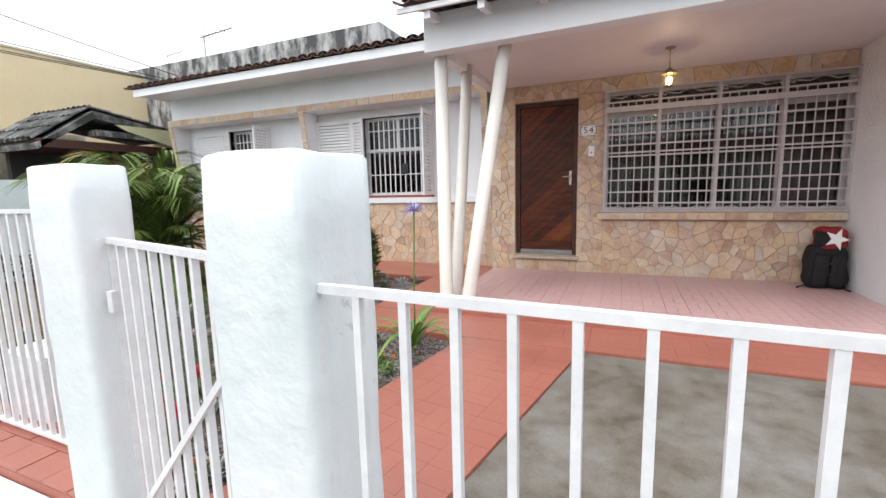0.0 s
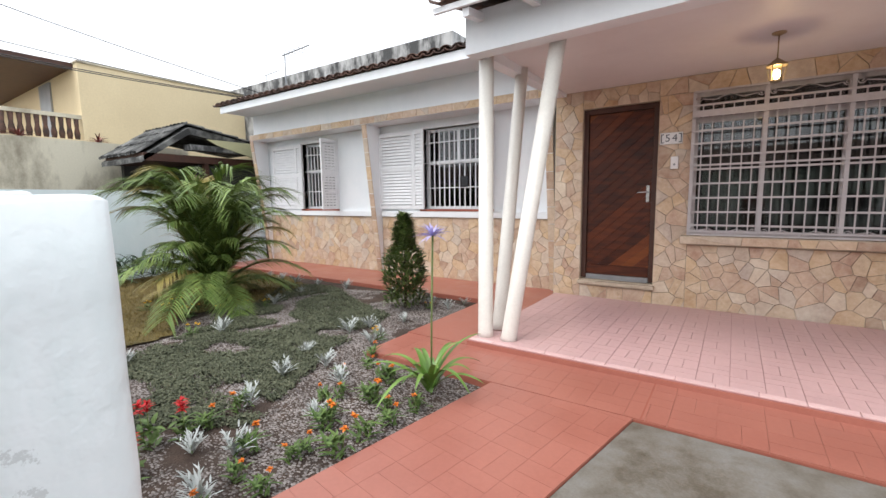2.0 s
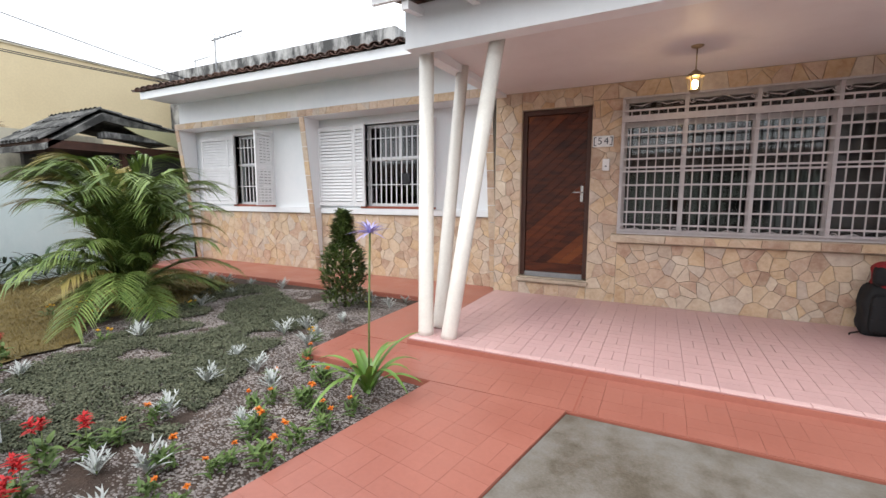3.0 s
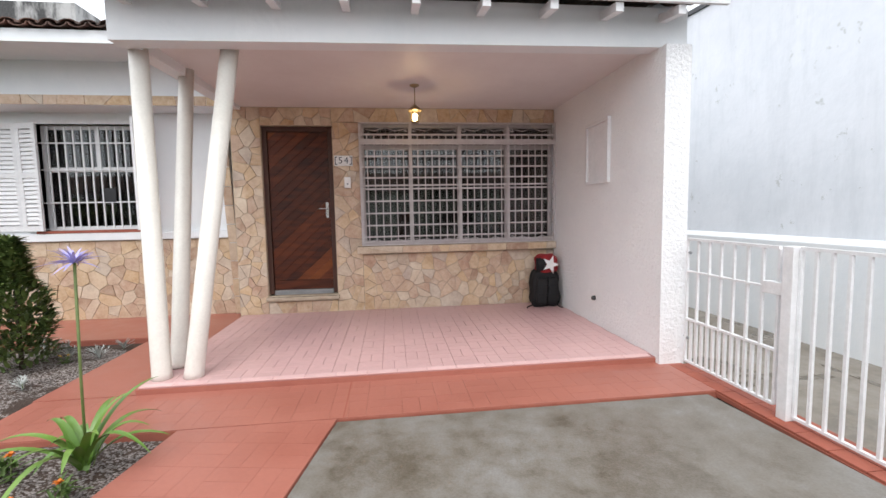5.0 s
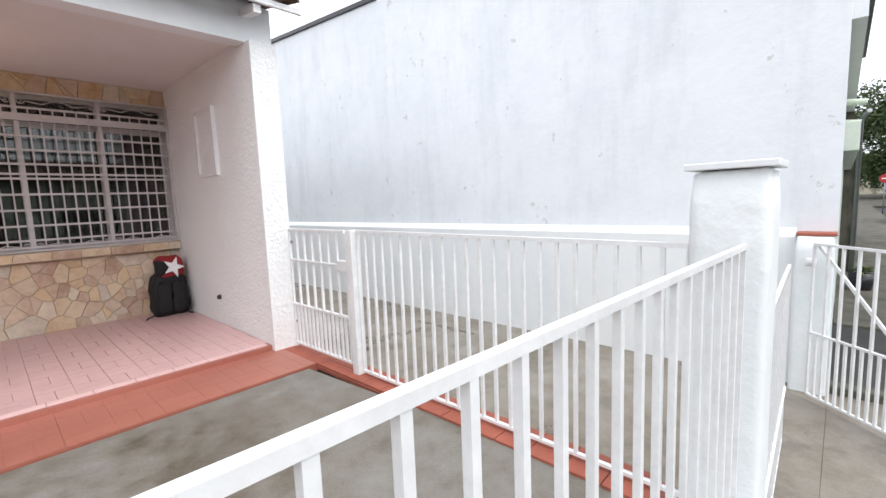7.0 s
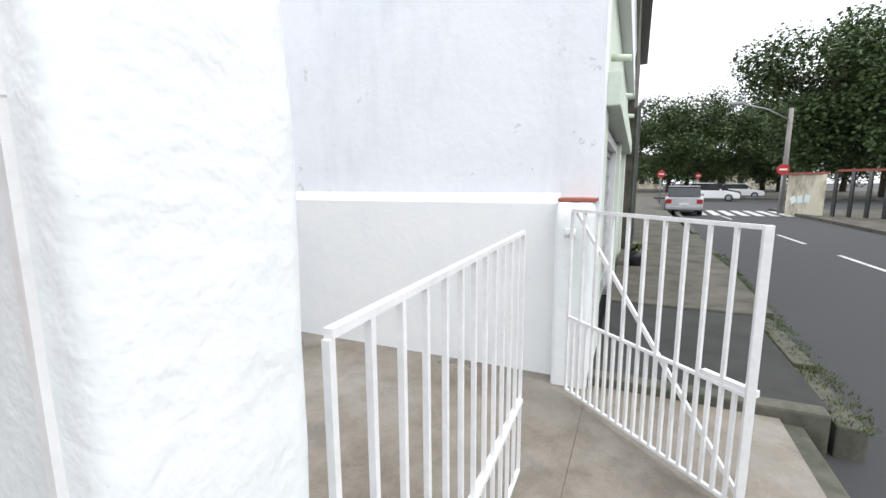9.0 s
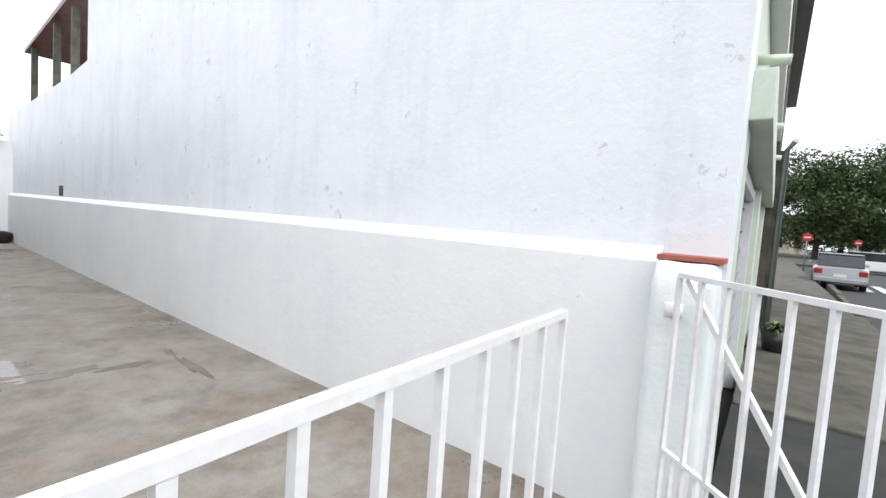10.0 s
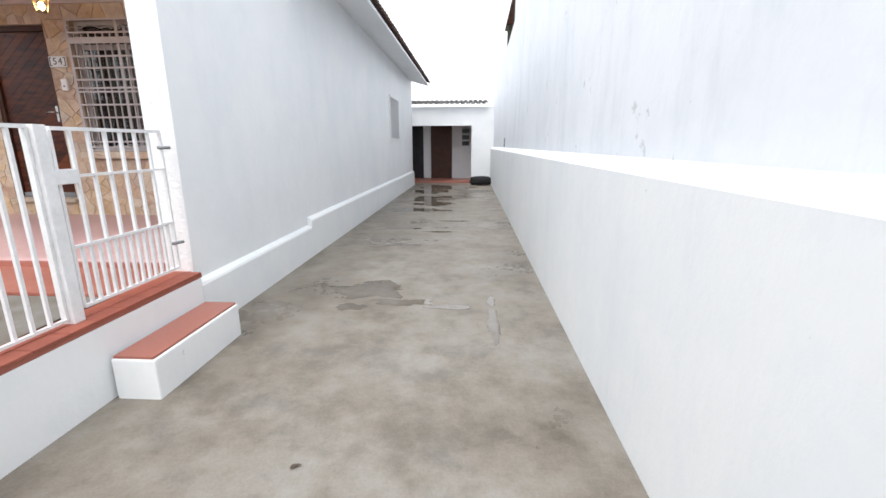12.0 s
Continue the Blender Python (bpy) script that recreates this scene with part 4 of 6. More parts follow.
lamp.location, lamp.data.energy, lamp.data.color, lamp.data.shadow_soft_size = (0.905, 5.49, 2.32), 1.2, (1, 0.72, 0.42), 0.04

# ---- small things on the porch wall ----
num = thing("house_number", "white ceramic house number plate with 54", "number plate", (0.041, 6.475, 1.99))
part("plate", boxes((-0.115, 0.115, -0.012, 0.008, -0.065, 0.065), bevel=0.004), CERAMIC, num)
bm = boxes((-0.105, -0.095, -0.0145, -0.012, -0.05, 0.05), (0.095, 0.105, -0.0145, -0.012, -0.05, 0.05), (-0.095, -0.075, -0.0145, -0.012, 0.04, 0.05), (-0.095, -0.075, -0.0145, -0.012, -0.05, -0.04), (0.075, 0.095, -0.0145, -0.012, 0.04, 0.05), (0.075, 0.095, -0.0145, -0.012, -0.05, -0.04))
part("border", bm, INK, num)
fc = bpy.data.curves.new("digits", "FONT")
fc.body, fc.size, fc.extrude, fc.align_x, fc.align_y = "54", 0.115, 0.0015, "CENTER", "CENTER"
fc.space_character = 1.25
fo = new("digits_tmp", fc)
dg = bpy.context.evaluated_depsgraph_get()
dm = bpy.data.meshes.new_from_object(fo.evaluated_get(dg))
bpy.data.objects.remove(fo)
dm.materials.clear()
dm.materials.append(INK)
digits = new("digits", dm)
digits.parent = num
digits.matrix_local = pose(0, -0.0135, 0, 90, 0, 0)
bell = thing("intercom", "small white plastic intercom panel", "intercom", (0.085, 6.475, 1.715))
part("housing", boxes((-0.04, 0.04, -0.03, 0.008, -0.07, 0.07), bevel=0.008), WHITEPLAST, bell)
part("button", tube(bmesh.new(), [(0, -0.0301, -0.02), (0, -0.036, -0.02)], 0.012, 12), STEEL, bell)
meter = thing("meter_cabinet", "white painted flush meter cabinet on the side wall", "cabinet", (2.83, 4.98, 1.585))
part("frame", boxes((-0.035, 0.0, 0, 0.035, 0, 0.655), (-0.035, 0.0, 0.465, 0.5, 0, 0.655), (-0.034, 0, 0.035, 0.465, 0, 0.035), (-0.034, 0, 0.035, 0.465, 0.62, 0.655)), WOODPAINT, meter)
part("door", boxes((-0.014, -0.001, 0.036, 0.464, 0.036, 0.619)), WOODPAINT, meter)
tap = thing("wall_outlet", "small dark outlet on the porch wall", "outlet", (2.828, 5.28, 0.34))
part("cup", tube(bmesh.new(), [(0, 0, 0), (-0.03, 0, 0)], [0.028, 0.02], 12), CARDARK, tap)

# ---- backpack ----
bag = thing("backpack", "black backpack with red top and white star on the floor", "backpack", (2.61, 6.27, 0.055))
bag.scale = (0.92, 0.92, 0.98)


def blob(sx, sy, sz, seed, rad=0.24, wob=0.02):
    bm = bmesh.new()
    bmesh.ops.create_cube(bm, size=1)
    bmesh.ops.subdivide_edges(bm, edges=bm.edges, cuts=7, use_grid_fill=True)
    for v in bm.verts:
        q = Vector([max(-0.5 + rad, min(0.5 - rad, c)) for c in v.co])
        d = v.co - q
        if d.length > rad:
            v.co = q + d.normalized() * rad
        v.co += v.normal * noise.noise(v.co * 4 + Vector((seed, 0, 0))) * wob * 4
        v.co = Vector((v.co.x * sx, v.co.y * sy, v.co.z * sz))
    return bm


bm = blob(0.42, 0.26, 0.5, 1)
for v in bm.verts:
    v.co.x *= 1.0 - 0.28 * (v.co.z + 0.25)
bmesh.ops.translate(bm, verts=bm.verts, vec=(0, 0, 0.24))
part("body", bm, BLACK, bag, smooth=True)
for sx in (-0.085, 0.075):
    bm = blob(0.15, 0.09, 0.36, 2 + sx)
    bmesh.ops.translate(bm, verts=bm.verts, vec=(sx, -0.135, 0.22))
    part("front_pocket", bm, BLACK, bag, smooth=True)
bm = blob(0.29, 0.23, 0.27, 3)
bmesh.ops.translate(bm, verts=bm.verts, vec=(0.03, 0.0, 0.56))
part("top_flap", bm, REDCLOTH, bag, "red top flap", smooth=True)
bm = blob(0.13, 0.1, 0.17, 6)
bmesh.ops.translate(bm, verts=bm.verts, vec=(-0.075, -0.075, 0.57))
part("side_panel", bm, BLACK, bag, smooth=True)
bm = bmesh.new()
for z in (0.18, 0.30):
    bar(bm, (-0.155, -0.178, z), (0.145, -0.178, z), 0.006, 0.012)
part("zip", bm, CARDARK, bag)
star = [((0.125 if i % 2 == 0 else 0.05) * math.cos(math.pi * i / 5 + 1.2), (0.125 if i % 2 == 0 else 0.05) * math.sin(math.pi * i / 5 + 1.2)) for i in range(10)]
bm = prism(bmesh.new(), star, -0.008, 0.004)
ob = part("star_patch", bm, WHITEPLAST, bag, "white star patch")
ob.matrix_local = pose(0.05, -0.127, 0.57, -10, 0, 0)
part("strap", tube(bmesh.new(), [(-0.16, -0.05, 0.03), (-0.28, -0.1, 0.008), (-0.3, -0.16, 0.008)], 0.008, 6), BLACK, bag)
part("strap", tube(bmesh.new(), [(0.14, -0.08, 0.05), (0.17, -0.16, 0.008), (0.19, -0.22, 0.008)], 0.008, 6), BLACK, bag)
bmh = blob(0.4, 0.34, 0.2, 9)
bmesh.ops.translate(bmh, verts=bmh.verts, vec=(0, 0, 0.09))
bb = part("rubbish_bag", bmh, BLACK, None, smooth=True)
bb.location = (5.62, 17.6, DRIVE)
bb.scale = (1.9, 1.6, 1.6)
tagged(bb, "black rubbish bag on the driveway", "bag")


# ---- garden ----
def inside(px, py, poly):
    c = False
    for i in range(len(poly)):
        (x0, y0), (x1, y1) = poly[i - 1], poly[i]
        if (y0 > py) != (y1 > py) and px < (x1 - x0) * (py - y0) / (y1 - y0) + x0:
            c = not c
    return c


BED = [(-1.1, 1.2), (-0.73, 3.56), (-1.99, 3.6), (-2.0, 5.55), (-2.6, 5.78), (-8.4, 5.78), (-8.4, 1.7), (-1.3, 1.2)]
MAT = [(-1.75, 2.3), (-2.35, 3.5), (-2.6, 4.6), (-4.6, 5.5), (-5.4, 5.2), (-4.2, 3.6), (-3.9, 2.6), (-3.2, 1.75), (-2.4, 1.75)]
TURF = [(-4.0, 2.3), (-4.1, 2.9), (-4.9, 3.3), (-4.6, 4.2), (-5.0, 5.3), (-6.0, 5.7), (-8.3, 5.7), (-8.3, 1.9), (-5.0, 1.9)]


def height(x, y):
    return -0.05 + 0.03 * noise.noise(Vector((x * 1.3, y * 1.3, 0))) + 0.012 * noise.noise(Vector((x * 6, y * 6, 2)))


def sheet(name, poly, mat, label, cat, step, lift, kind="structure"):
    xs, ys = [p[0] for p in poly], [p[1] for p in poly]
    verts, faces, idx = [], [], {}
    nx, ny = int((max(xs) - min(xs)) / step), int((max(ys) - min(ys)) / step)
    def vert(i, j):
        if (i, j) not in idx:
            x, y = min(xs) + i * step, min(ys) + j * step
            idx[i, j] = len(verts)
            verts.append((x, y, height(x, y) + lift + 0.01 * noise.noise(Vector((x * 20, y * 20, 5)))))
        return idx[i, j]
    for i in range(nx):
        for j in range(ny):
            if inside(min(xs) + (i + 0.5) * step, min(ys) + (j + 0.5) * step, poly):
                faces.append((vert(i, j), vert(i + 1, j), vert(i + 1, j + 1), vert(i, j + 1)))
    me = bpy.data.meshes.new(name)
    me.from_pydata(verts, [], faces)
    me.materials.append(mat)
    return tagged(new(name, me), label, cat, kind=kind)


sheet("garden_bed", BED, EARTH, "dark garden soil with scattered gravel", "soil", 0.05, 0.0)
sheet("turf", TURF, DRYGRASS, "brownish newly laid turf", "turf", 0.05, 0.022)


def scatter(name, poly, count, mat, label, cat, maker, seed, avoid=None, keep=1.0, lift=0.0):
    """Many small pieces on the ground inside a polygon, as one mesh."""
    r = random.Random(seed)
    xs, ys = [p[0] for p in poly], [p[1] for p in poly]
    verts, faces = [], []
    n = 0
    while n < count:
        x, y = r.uniform(min(xs), max(xs)), r.uniform(min(ys), max(ys))
        n += 1
        if not inside(x, y, poly) or (avoid and inside(x, y, avoid)):
            continue
        if noise.noise(Vector((x * 2.2, y * 2.2, seed))) < keep:
            maker(verts, faces, x, y, height(x, y) + lift, r)
    me = bpy.data.meshes.new(name)
    me.from_pydata(verts, [], faces)
    me.materials.append(mat)
    return tagged(new(name, me), label, cat, kind="stuff")


def pebble(v, f, x, y, z, r):
    b, s, a = len(v), r.uniform(0.004, 0.009), r.uniform(0, 3)
    e = r.uniform(1.0, 1.6)
    for k in range(5):
        t = a + 2 * math.pi * k / 5
        v.append((x + math.cos(t) * s * e, y + math.sin(t) * s, z + s * 0.2))
    v.append((x, y, z + s * 0.8))
    for k in range(5):
        f.append((b + k, b + (k + 1) % 5, b + 5))


def leaflet(size, tall):
    def make(v, f, x, y, z, r):
        for q in range(4):
            b, a, s = len(v), r.uniform(0, 6.28), size * r.uniform(0.6, 1.3)
            h = tall * r.uniform(0.3, 1.0)
            px, py = x + r.uniform(-0.03, 0.03), y + r.uniform(-0.03, 0.03)
            dx, dy = math.cos(a), math.sin(a)
            v += [(px, py, z), (px + dx * s * 0.5 - dy * s * 0.22, py + dy * s * 0.5 + dx * s * 0.22, z + h), (px + dx * s, py + dy * s, z + h * 0.9), (px + dx * s * 0.5 + dy * s * 0.22, py + dy * s * 0.5 - dx * s * 0.22, z + h)]
            f.append((b, b + 1, b + 2, b + 3))
    return make


def blade(v, f, x, y, z, r):
    b, a, h = len(v), r.uniform(0, 6.28), r.uniform(0.015, 0.04)
    dx, dy = math.cos(a) * 0.004, math.sin(a) * 0.004
    ox, oy = r.uniform(-0.02, 0.02), r.uniform(-0.02, 0.02)
    v += [(x - dx, y - dy, z), (x + dx, y + dy, z), (x + ox, y + oy, z + h)]
    f.append((b, b + 1, b + 2))


scatter("gravel", [(-1.12, 1.2), (-0.75, 3.54), (-2.02, 3.58), (-2.03, 5.55), (-3.6, 5.78), (-5.2, 5.2), (-4.2, 2.3), (-3.5, 1.6), (-1.3, 1.2)], 95000, PEBBLE, "pale gravel scattered over the soil", "gravel", pebble, 3, TURF, 0.5)
scatter("ground_cover", MAT, 24000, COVER, "low dark green ground cover plants", "ground cover", leaflet(0.036, 0.042), 5, None, 0.24, 0.0)
scatter("turf_blades", TURF, 26000, leafmat("dry_blade", (0.13, 0.10, 0.03), (0.26, 0.19, 0.06), 0.8), "short dry turf blades", "grass", blade, 6, None, 1, 0.022)


def leaf_strip(bm, base, yaw, length, width, rise, droop, seg=7, fold=0.25):
    """One arching strap leaf."""
    dx, dy = math.cos(yaw), math.sin(yaw)
    rows = []
    for i in range(seg + 1):
        t = i / seg
        out, z = length * (t * math.cos(rise) + 0.12 * t * t), length * (t * math.sin(rise) - droop * t * t)
        w = width * (1 - t) ** 0.55 * (0.5 + 0.5 * min(1, t * 5))
        c = Vector(base) + Vector((dx * out, dy * out, z))
        s = Vector((-dy, dx, 0)) * w / 2
        up = Vector((0, 0, w * fold))
        rows.append([bm.verts.new(c - s + up), bm.verts.new(c), bm.verts.new(c + s + up)])
    for a, b in zip(rows, rows[1:]):
        for k in range(2):
            bm.faces.new((a[k], a[k + 1], b[k + 1], b[k])).smooth = True
    return bm


def silver_plant(seed):
    r = random.Random(seed)
    e = thing("dusty_miller", "silvery felted dusty miller plant in the bed", "plant", group="dusty millers in the bed")
    bm = bmesh.new()
    for i in range(16):
        yaw, ln = r.uniform(0, 6.28), r.uniform(0.11, 0.22)
        rise = r.uniform(0.6, 1.4)
        leaf_strip(bm, (0, 0, r.uniform(0, 0.07)), yaw, ln, 0.022, rise, 0.2, 5)
        for k in range(4):
            t = 0.35 + 0.15 * k
            p = (math.cos(yaw) * ln * t * math.cos(rise), math.sin(yaw) * ln * t * math.cos(rise), 0.04 + ln * t * math.sin(rise) * 0.8)
            leaf_strip(bm, p, yaw + (0.8 if k % 2 else -0.8), 0.045, 0.014, rise * 0.8, 0.1, 3)
    part("leaf_rosette", bm, SILVER, e)
    part("stem", tube(bmesh.new(), [(0, 0, -0.05), (0, 0, 0.09)], 0.006, 6), STEM, e)
    return e


def flower_plant(name, label, cat, group, petal, seed, flowers, tall, spike=False):
    r = random.Random(seed)
    e = thing(name, label, cat, group=group)
    bm = bmesh.new()
    for i in range(34):
        leaf_strip(bm, (r.uniform(-0.04, 0.04), r.uniform(-0.04, 0.04), r.uniform(0.0, tall * 0.7)), r.uniform(0, 6.28), r.uniform(0.05, 0.1), 0.022 if not spike else 0.04, r.uniform(0.2, 1.1), 0.25, 4)
    part("foliage", bm, MARI, e)
    for i in range(flowers):
        x, y = r.uniform(-0.06, 0.06), r.uniform(-0.06, 0.06)
        bs = tube(bmesh.new(), [(x * 0.3, y * 0.3, -0.04), (x, y, tall)], 0.003, 5)
        part("stem", bs, STEM, e)
        bf = bmesh.new()
        for k in range(26 if spike else 16):
            zz = tall + (r.uniform(0, 0.07) if spike else r.uniform(0, 0.012))
            leaf_strip(bf, (x, y, zz), r.uniform(0, 6.28), (1.9 if spike else 1.0) * r.uniform(0.018, 0.03), 0.02, r.uniform(0.0, 1.2), 0.2, 2)
        part("blossom", bf, petal, e)
    return e


def plant_out(src, spots, seed, smin=0.6, smax=0.95):
    r = random.Random(seed)
    for i, (x, y) in enumerate(spots):
        if y < 3.5:
            x = min(x, -0.84 - 0.16 * (3.575 - y))
        m = pose(x, y, height(x, y) - 0.005, 0, 0, r.uniform(0, 360))
        if i == 0:
            src.matrix_basis = m @ Matrix.Diagonal((smax, smax, smax, 1))
        else:
            c = copy_thing(src, m)
            s = r.uniform(smin, smax)
            c.scale = (s, s, s)


R9 = random.Random(9)
sil = [(-2.9, 5.55), (-2.55, 5.35), (-2.25, 5.3), (-2.2, 5.6), (-2.35, 4.55), (-2.3, 4.1), (-2.55, 4.2), (-2.15, 3.8), (-3.4, 5.6), (-4.3, 5.5), (-4.9, 5.45), (-5.4, 5.4), (-5.9, 5.5), (-2.1, 3.2), (-2.2, 2.85), (-1.7, 3.0), (-1.45, 2.55), (-2.0, 2.45), (-1.5, 2.05), (-1.25, 1.75), (-1.05, 1.5), (-1.75, 1.95), (-4.6, 4.9), (-4.4, 4.3), (-4.2, 3.7), (-3.7, 3.2), (-3.1, 1.95), (-2.6, 3.95), (-2.45, 3.3), (-1.1, 1.25), (-6.4, 5.6), (-3.6, 2.3)]
plant_out(silver_plant(1), sil[::2], 21)
plant_out(silver_plant(2), sil[1::2], 22)
mar = [(-0.95, 2.35), (-1.0, 2.75), (-1.2, 2.2), (-0.95, 1.95), (-1.15, 1.65), (-0.98, 3.0), (-1.35, 2.95), (-1.5, 3.25), (-1.75, 3.35), (-1.3, 2.5), (-1.6, 2.75), (-1.0, 1.4), (-1.3, 1.95), (-1.9, 3.55), (-0.9, 2.55), (-1.15, 2.9)]
mar += [(R9.uniform(-2.0, -0.85), R9.uniform(1.35, 3.4)) for _ in range(12)]
plant_out(flower_plant("marigold", "low orange marigold plant in the gravel bed", "flower", "marigolds in the bed", ORANGE, 3, 1, 0.13), mar, 31, 0.75, 1.15)
yel = [(-4.75, 3.35), (-4.95, 3.55), (-5.2, 3.3), (-4.6, 3.65), (-4.45, 3.9), (-5.5, 3.2), (-4.35, 4.15), (-2.2, 3.95), (-2.45, 5.15), (-3.9, 3.0), (-5.35, 3.5)]
plant_out(flower_plant("marigold", "low yellow marigold plant by the palm", "flower", "yellow marigolds", YELLOW, 4, 3, 0.14), yel, 32)
red = [(-1.48, 1.52), (-1.62, 1.42), (-1.77, 1.67), (-1.99, 1.83), (-1.93, 2.0), (-3.9, 2.25), (-4.1, 2.35), (-3.6, 2.1), (-3.4, 1.95), (-3.2, 1.85), (-4.4, 2.2), (-3.0, 1.75)]
plant_out(flower_plant("salvia", "scarlet salvia with broad green leaves", "flower", "scarlet salvias", SCARLET, 5, 2, 0.24, True), red, 33)

# agapanthus: strap leaves, one tall flower head
aga = thing("agapanthus", "agapanthus with arching green leaves and one lilac flower head", "plant", (-1.02, 3.22, -0.03))
r = random.Random(12)
bm = bmesh.new()
for i in range(18):
    leaf_strip(bm, (r.uniform(-0.025, 0.025), r.uniform(-0.025, 0.025), 0.02), i * 2.4 + r.uniform(-0.2, 0.2), r.uniform(0.55, 0.8), 0.058, r.uniform(0.95, 1.4), r.uniform(0.45, 0.8), 10, 0.22)
part("leaves", bm, STRAP, aga)
part("flower_stem", tube(bmesh.new(), [(0, 0, 0), (0.01, 0, 0.5), (0.03, 0.0, 1.12)], 0.007, 8), STEM, aga)
bm = bmesh.new()
for i in range(46):
    leaf_strip(bm, (0.03, 0, 1.12), r.uniform(0, 6.28), r.uniform(0.09, 0.16), 0.018, r.uniform(-0.1, 1.2), 0.3, 3)
part("flower_head", bm, LILAC, aga, "lilac umbel of small flowers")

# clipped upright shrub
shr = thing("shrub", "upright glossy dark green shrub beside the path", "shrub", (-2.72, 5.03, -0.04))
part("stem", tube(bmesh.new(), [(0, 0, 0), (0.01, 0, 0.5), (0, 0.01, 1.0)], [0.02, 0.014, 0.005], 8), BARK, shr)
bm = bmesh.new()
for i in range(2200):
    z = r.random() ** 0.8 * 1.12 + 0.05
    lobe = 0.035 * math.sin(z * 17) * math.sin(z * 5 + 1)
    rad = (0.27 * (1 - max(0, z - 0.45) / 0.85) ** 1.1 if z > 0.45 else 0.2 + 0.15 * z) + lobe * 1.1
    rad = max(0.05, rad) * r.uniform(0.55, 1.05)
    a = r.uniform(0, 6.28)
    leaf_strip(bm, (math.cos(a) * rad, math.sin(a) * rad, z), a + r.uniform(-0.9, 0.9), r.uniform(0.06, 0.11), 0.042, r.uniform(0.2, 1.4), 0.25, 3)
part("crown", bm, SHRUB, shr)


# areca palm
def palm(name, label, at, fronds, reach, seed):
    r = random.Random(seed)
    e = thing(name, label, "palm", at)
    for i in range(7):
        a = r.uniform(0, 6.28)
        part("cane", tube(bmesh.new(), [(0.12 * math.cos(a), 0.12 * math.sin(a), 0), (0.16 * math.cos(a), 0.16 * math.sin(a), 0.5)], [0.028, 0.02], 8), STEM, e)
    for i in range(fronds):
        yaw, rise, ln = i * 2.4 + r.uniform(-0.3, 0.3), (r.uniform(1.05, 1.54) if i % 5 < 3 else r.uniform(0.15, 1.1)), reach * r.uniform(0.75, 1.15) * (1.18 if i % 5 < 3 else r.uniform(0.55, 0.95))
        dx, dy = math.cos(yaw), math.sin(yaw)
        def at_t(t):
            return Vector((dx * ln * (t * math.cos(rise) + 0.22 * t * t), dy * ln * (t * math.cos(rise) + 0.25 * t * t), 0.15 + ln * (t * math.sin(rise) * 1.3 - 0.5 * t * t * t)))
        bm = bmesh.new()
        tube(bm, [at_t(t / 8) for t in range(9)], [0.012 - 0.0012 * t for t in range(9)], 5)
        for k in range(40):
            t = 0.2 + 0.8 * k / 40
            p = at_t(t)
            d = (at_t(min(1, t + 0.04)) - p)
            lift = math.atan2(d.z, math.hypot(d.x, d.y))
            for s in (-1, 1):
                leaf_strip(bm, p, yaw + s * (1.0 - 0.35 * t) + r.uniform(-0.08, 0.08), 0.38 * ln / 1.3 * (1.15 - 0.75 * abs(t - 0.45)), 0.022, lift * 0.6 + 0.25, 0.35 + 0.25 * r.random(), 4, 0.15)
        part("frond", bm, PALMYELLOW if i % 8 == 3 else PALM, e)
    return e


palm("areca_palm", "bushy areca palm with some yellowed fronds in the turf", (-5.15, 3.9, -0.05), 100, 1.36, 15).scale = (0.95, 0.95, 1.12)
# dark strap-leaved plants along the boundary wall
def dracaena(at, seed, n=2):
    r = random.Random(seed)
    e = thing("lily_clump", "dark green strap-leaved clump against the wall", "plant", at, "strap-leaved clumps along the wall")
    bm = bmesh.new()
    for i in range(60):
        leaf_strip(bm, (r.uniform(-0.25, 0.25), r.uniform(-0.35, 0.35), r.uniform(0.05, 0.4)), r.uniform(0, 6.28), r.uniform(0.3, 0.55), 0.06, r.uniform(0.2, 1.2), r.uniform(0.3, 0.7), 6)
    part("leaves", bm, DARKLEAF, e)


for i, y in enumerate((2.4, 3.1, 3.8, 4.4)):
    dracaena((-7.9, y, -0.03), 40 + i)

# white meter box in the bed
mb = thing("masonry_box", "white rendered masonry box with a round hole", "box", (-2.80, 1.455, -0.06))
bm = boxes((0, 0.38, 0, 0.37, 0, 0.42), bevel=0.015)
part("body", bm, PILLAR, mb)
part("lid", boxes((-0.01, 0.39, -0.01, 0.38, 0.42, 0.45), bevel=0.008), PILLAR, mb)
part("hole", tube(bmesh.new(), [(0.3805, 0.17, 0.3), (0.3835, 0.17, 0.3)], 0.05, 18), CARDARK, mb, "dark round hole")

# ---- boundary and neighbours on the garden side ----
struct("wall_left", boxes((-8.72, -8.5, 0.95, 6.93, -0.7, 1.57)), BLUEWALL, "pale blue painted boundary wall")
struct("wall_left_far", boxes((-12.2, -12.0, 0.5, 7.0, -0.7, 2.79)), DIRTY, "stained cream wall of the neighbouring yard")
shed = thing("shed", "old shed with black mouldy tile roof and yellow awning", "shed", (-10.6, 5.2, -0.7))
bm = boxes((-0.9, 0.9, 0.9, 2.6, 0, 2.9), (-0.9, -0.75, 0, 0.9, 0, 3.0))
part("shed_wall", bm, DARKROOM, shed)
for y0, y1, z0, z1, nm in ((4.83, 5.86, 2.32, 3.05, "roof_front"), (7.9, 5.86, 2.72, 3.05, "roof_back")):
    tile_roof(nm, "", -11.6, -9.45, y0, y1, z0, z1, MOULDTILE, 0.18, root=shed)
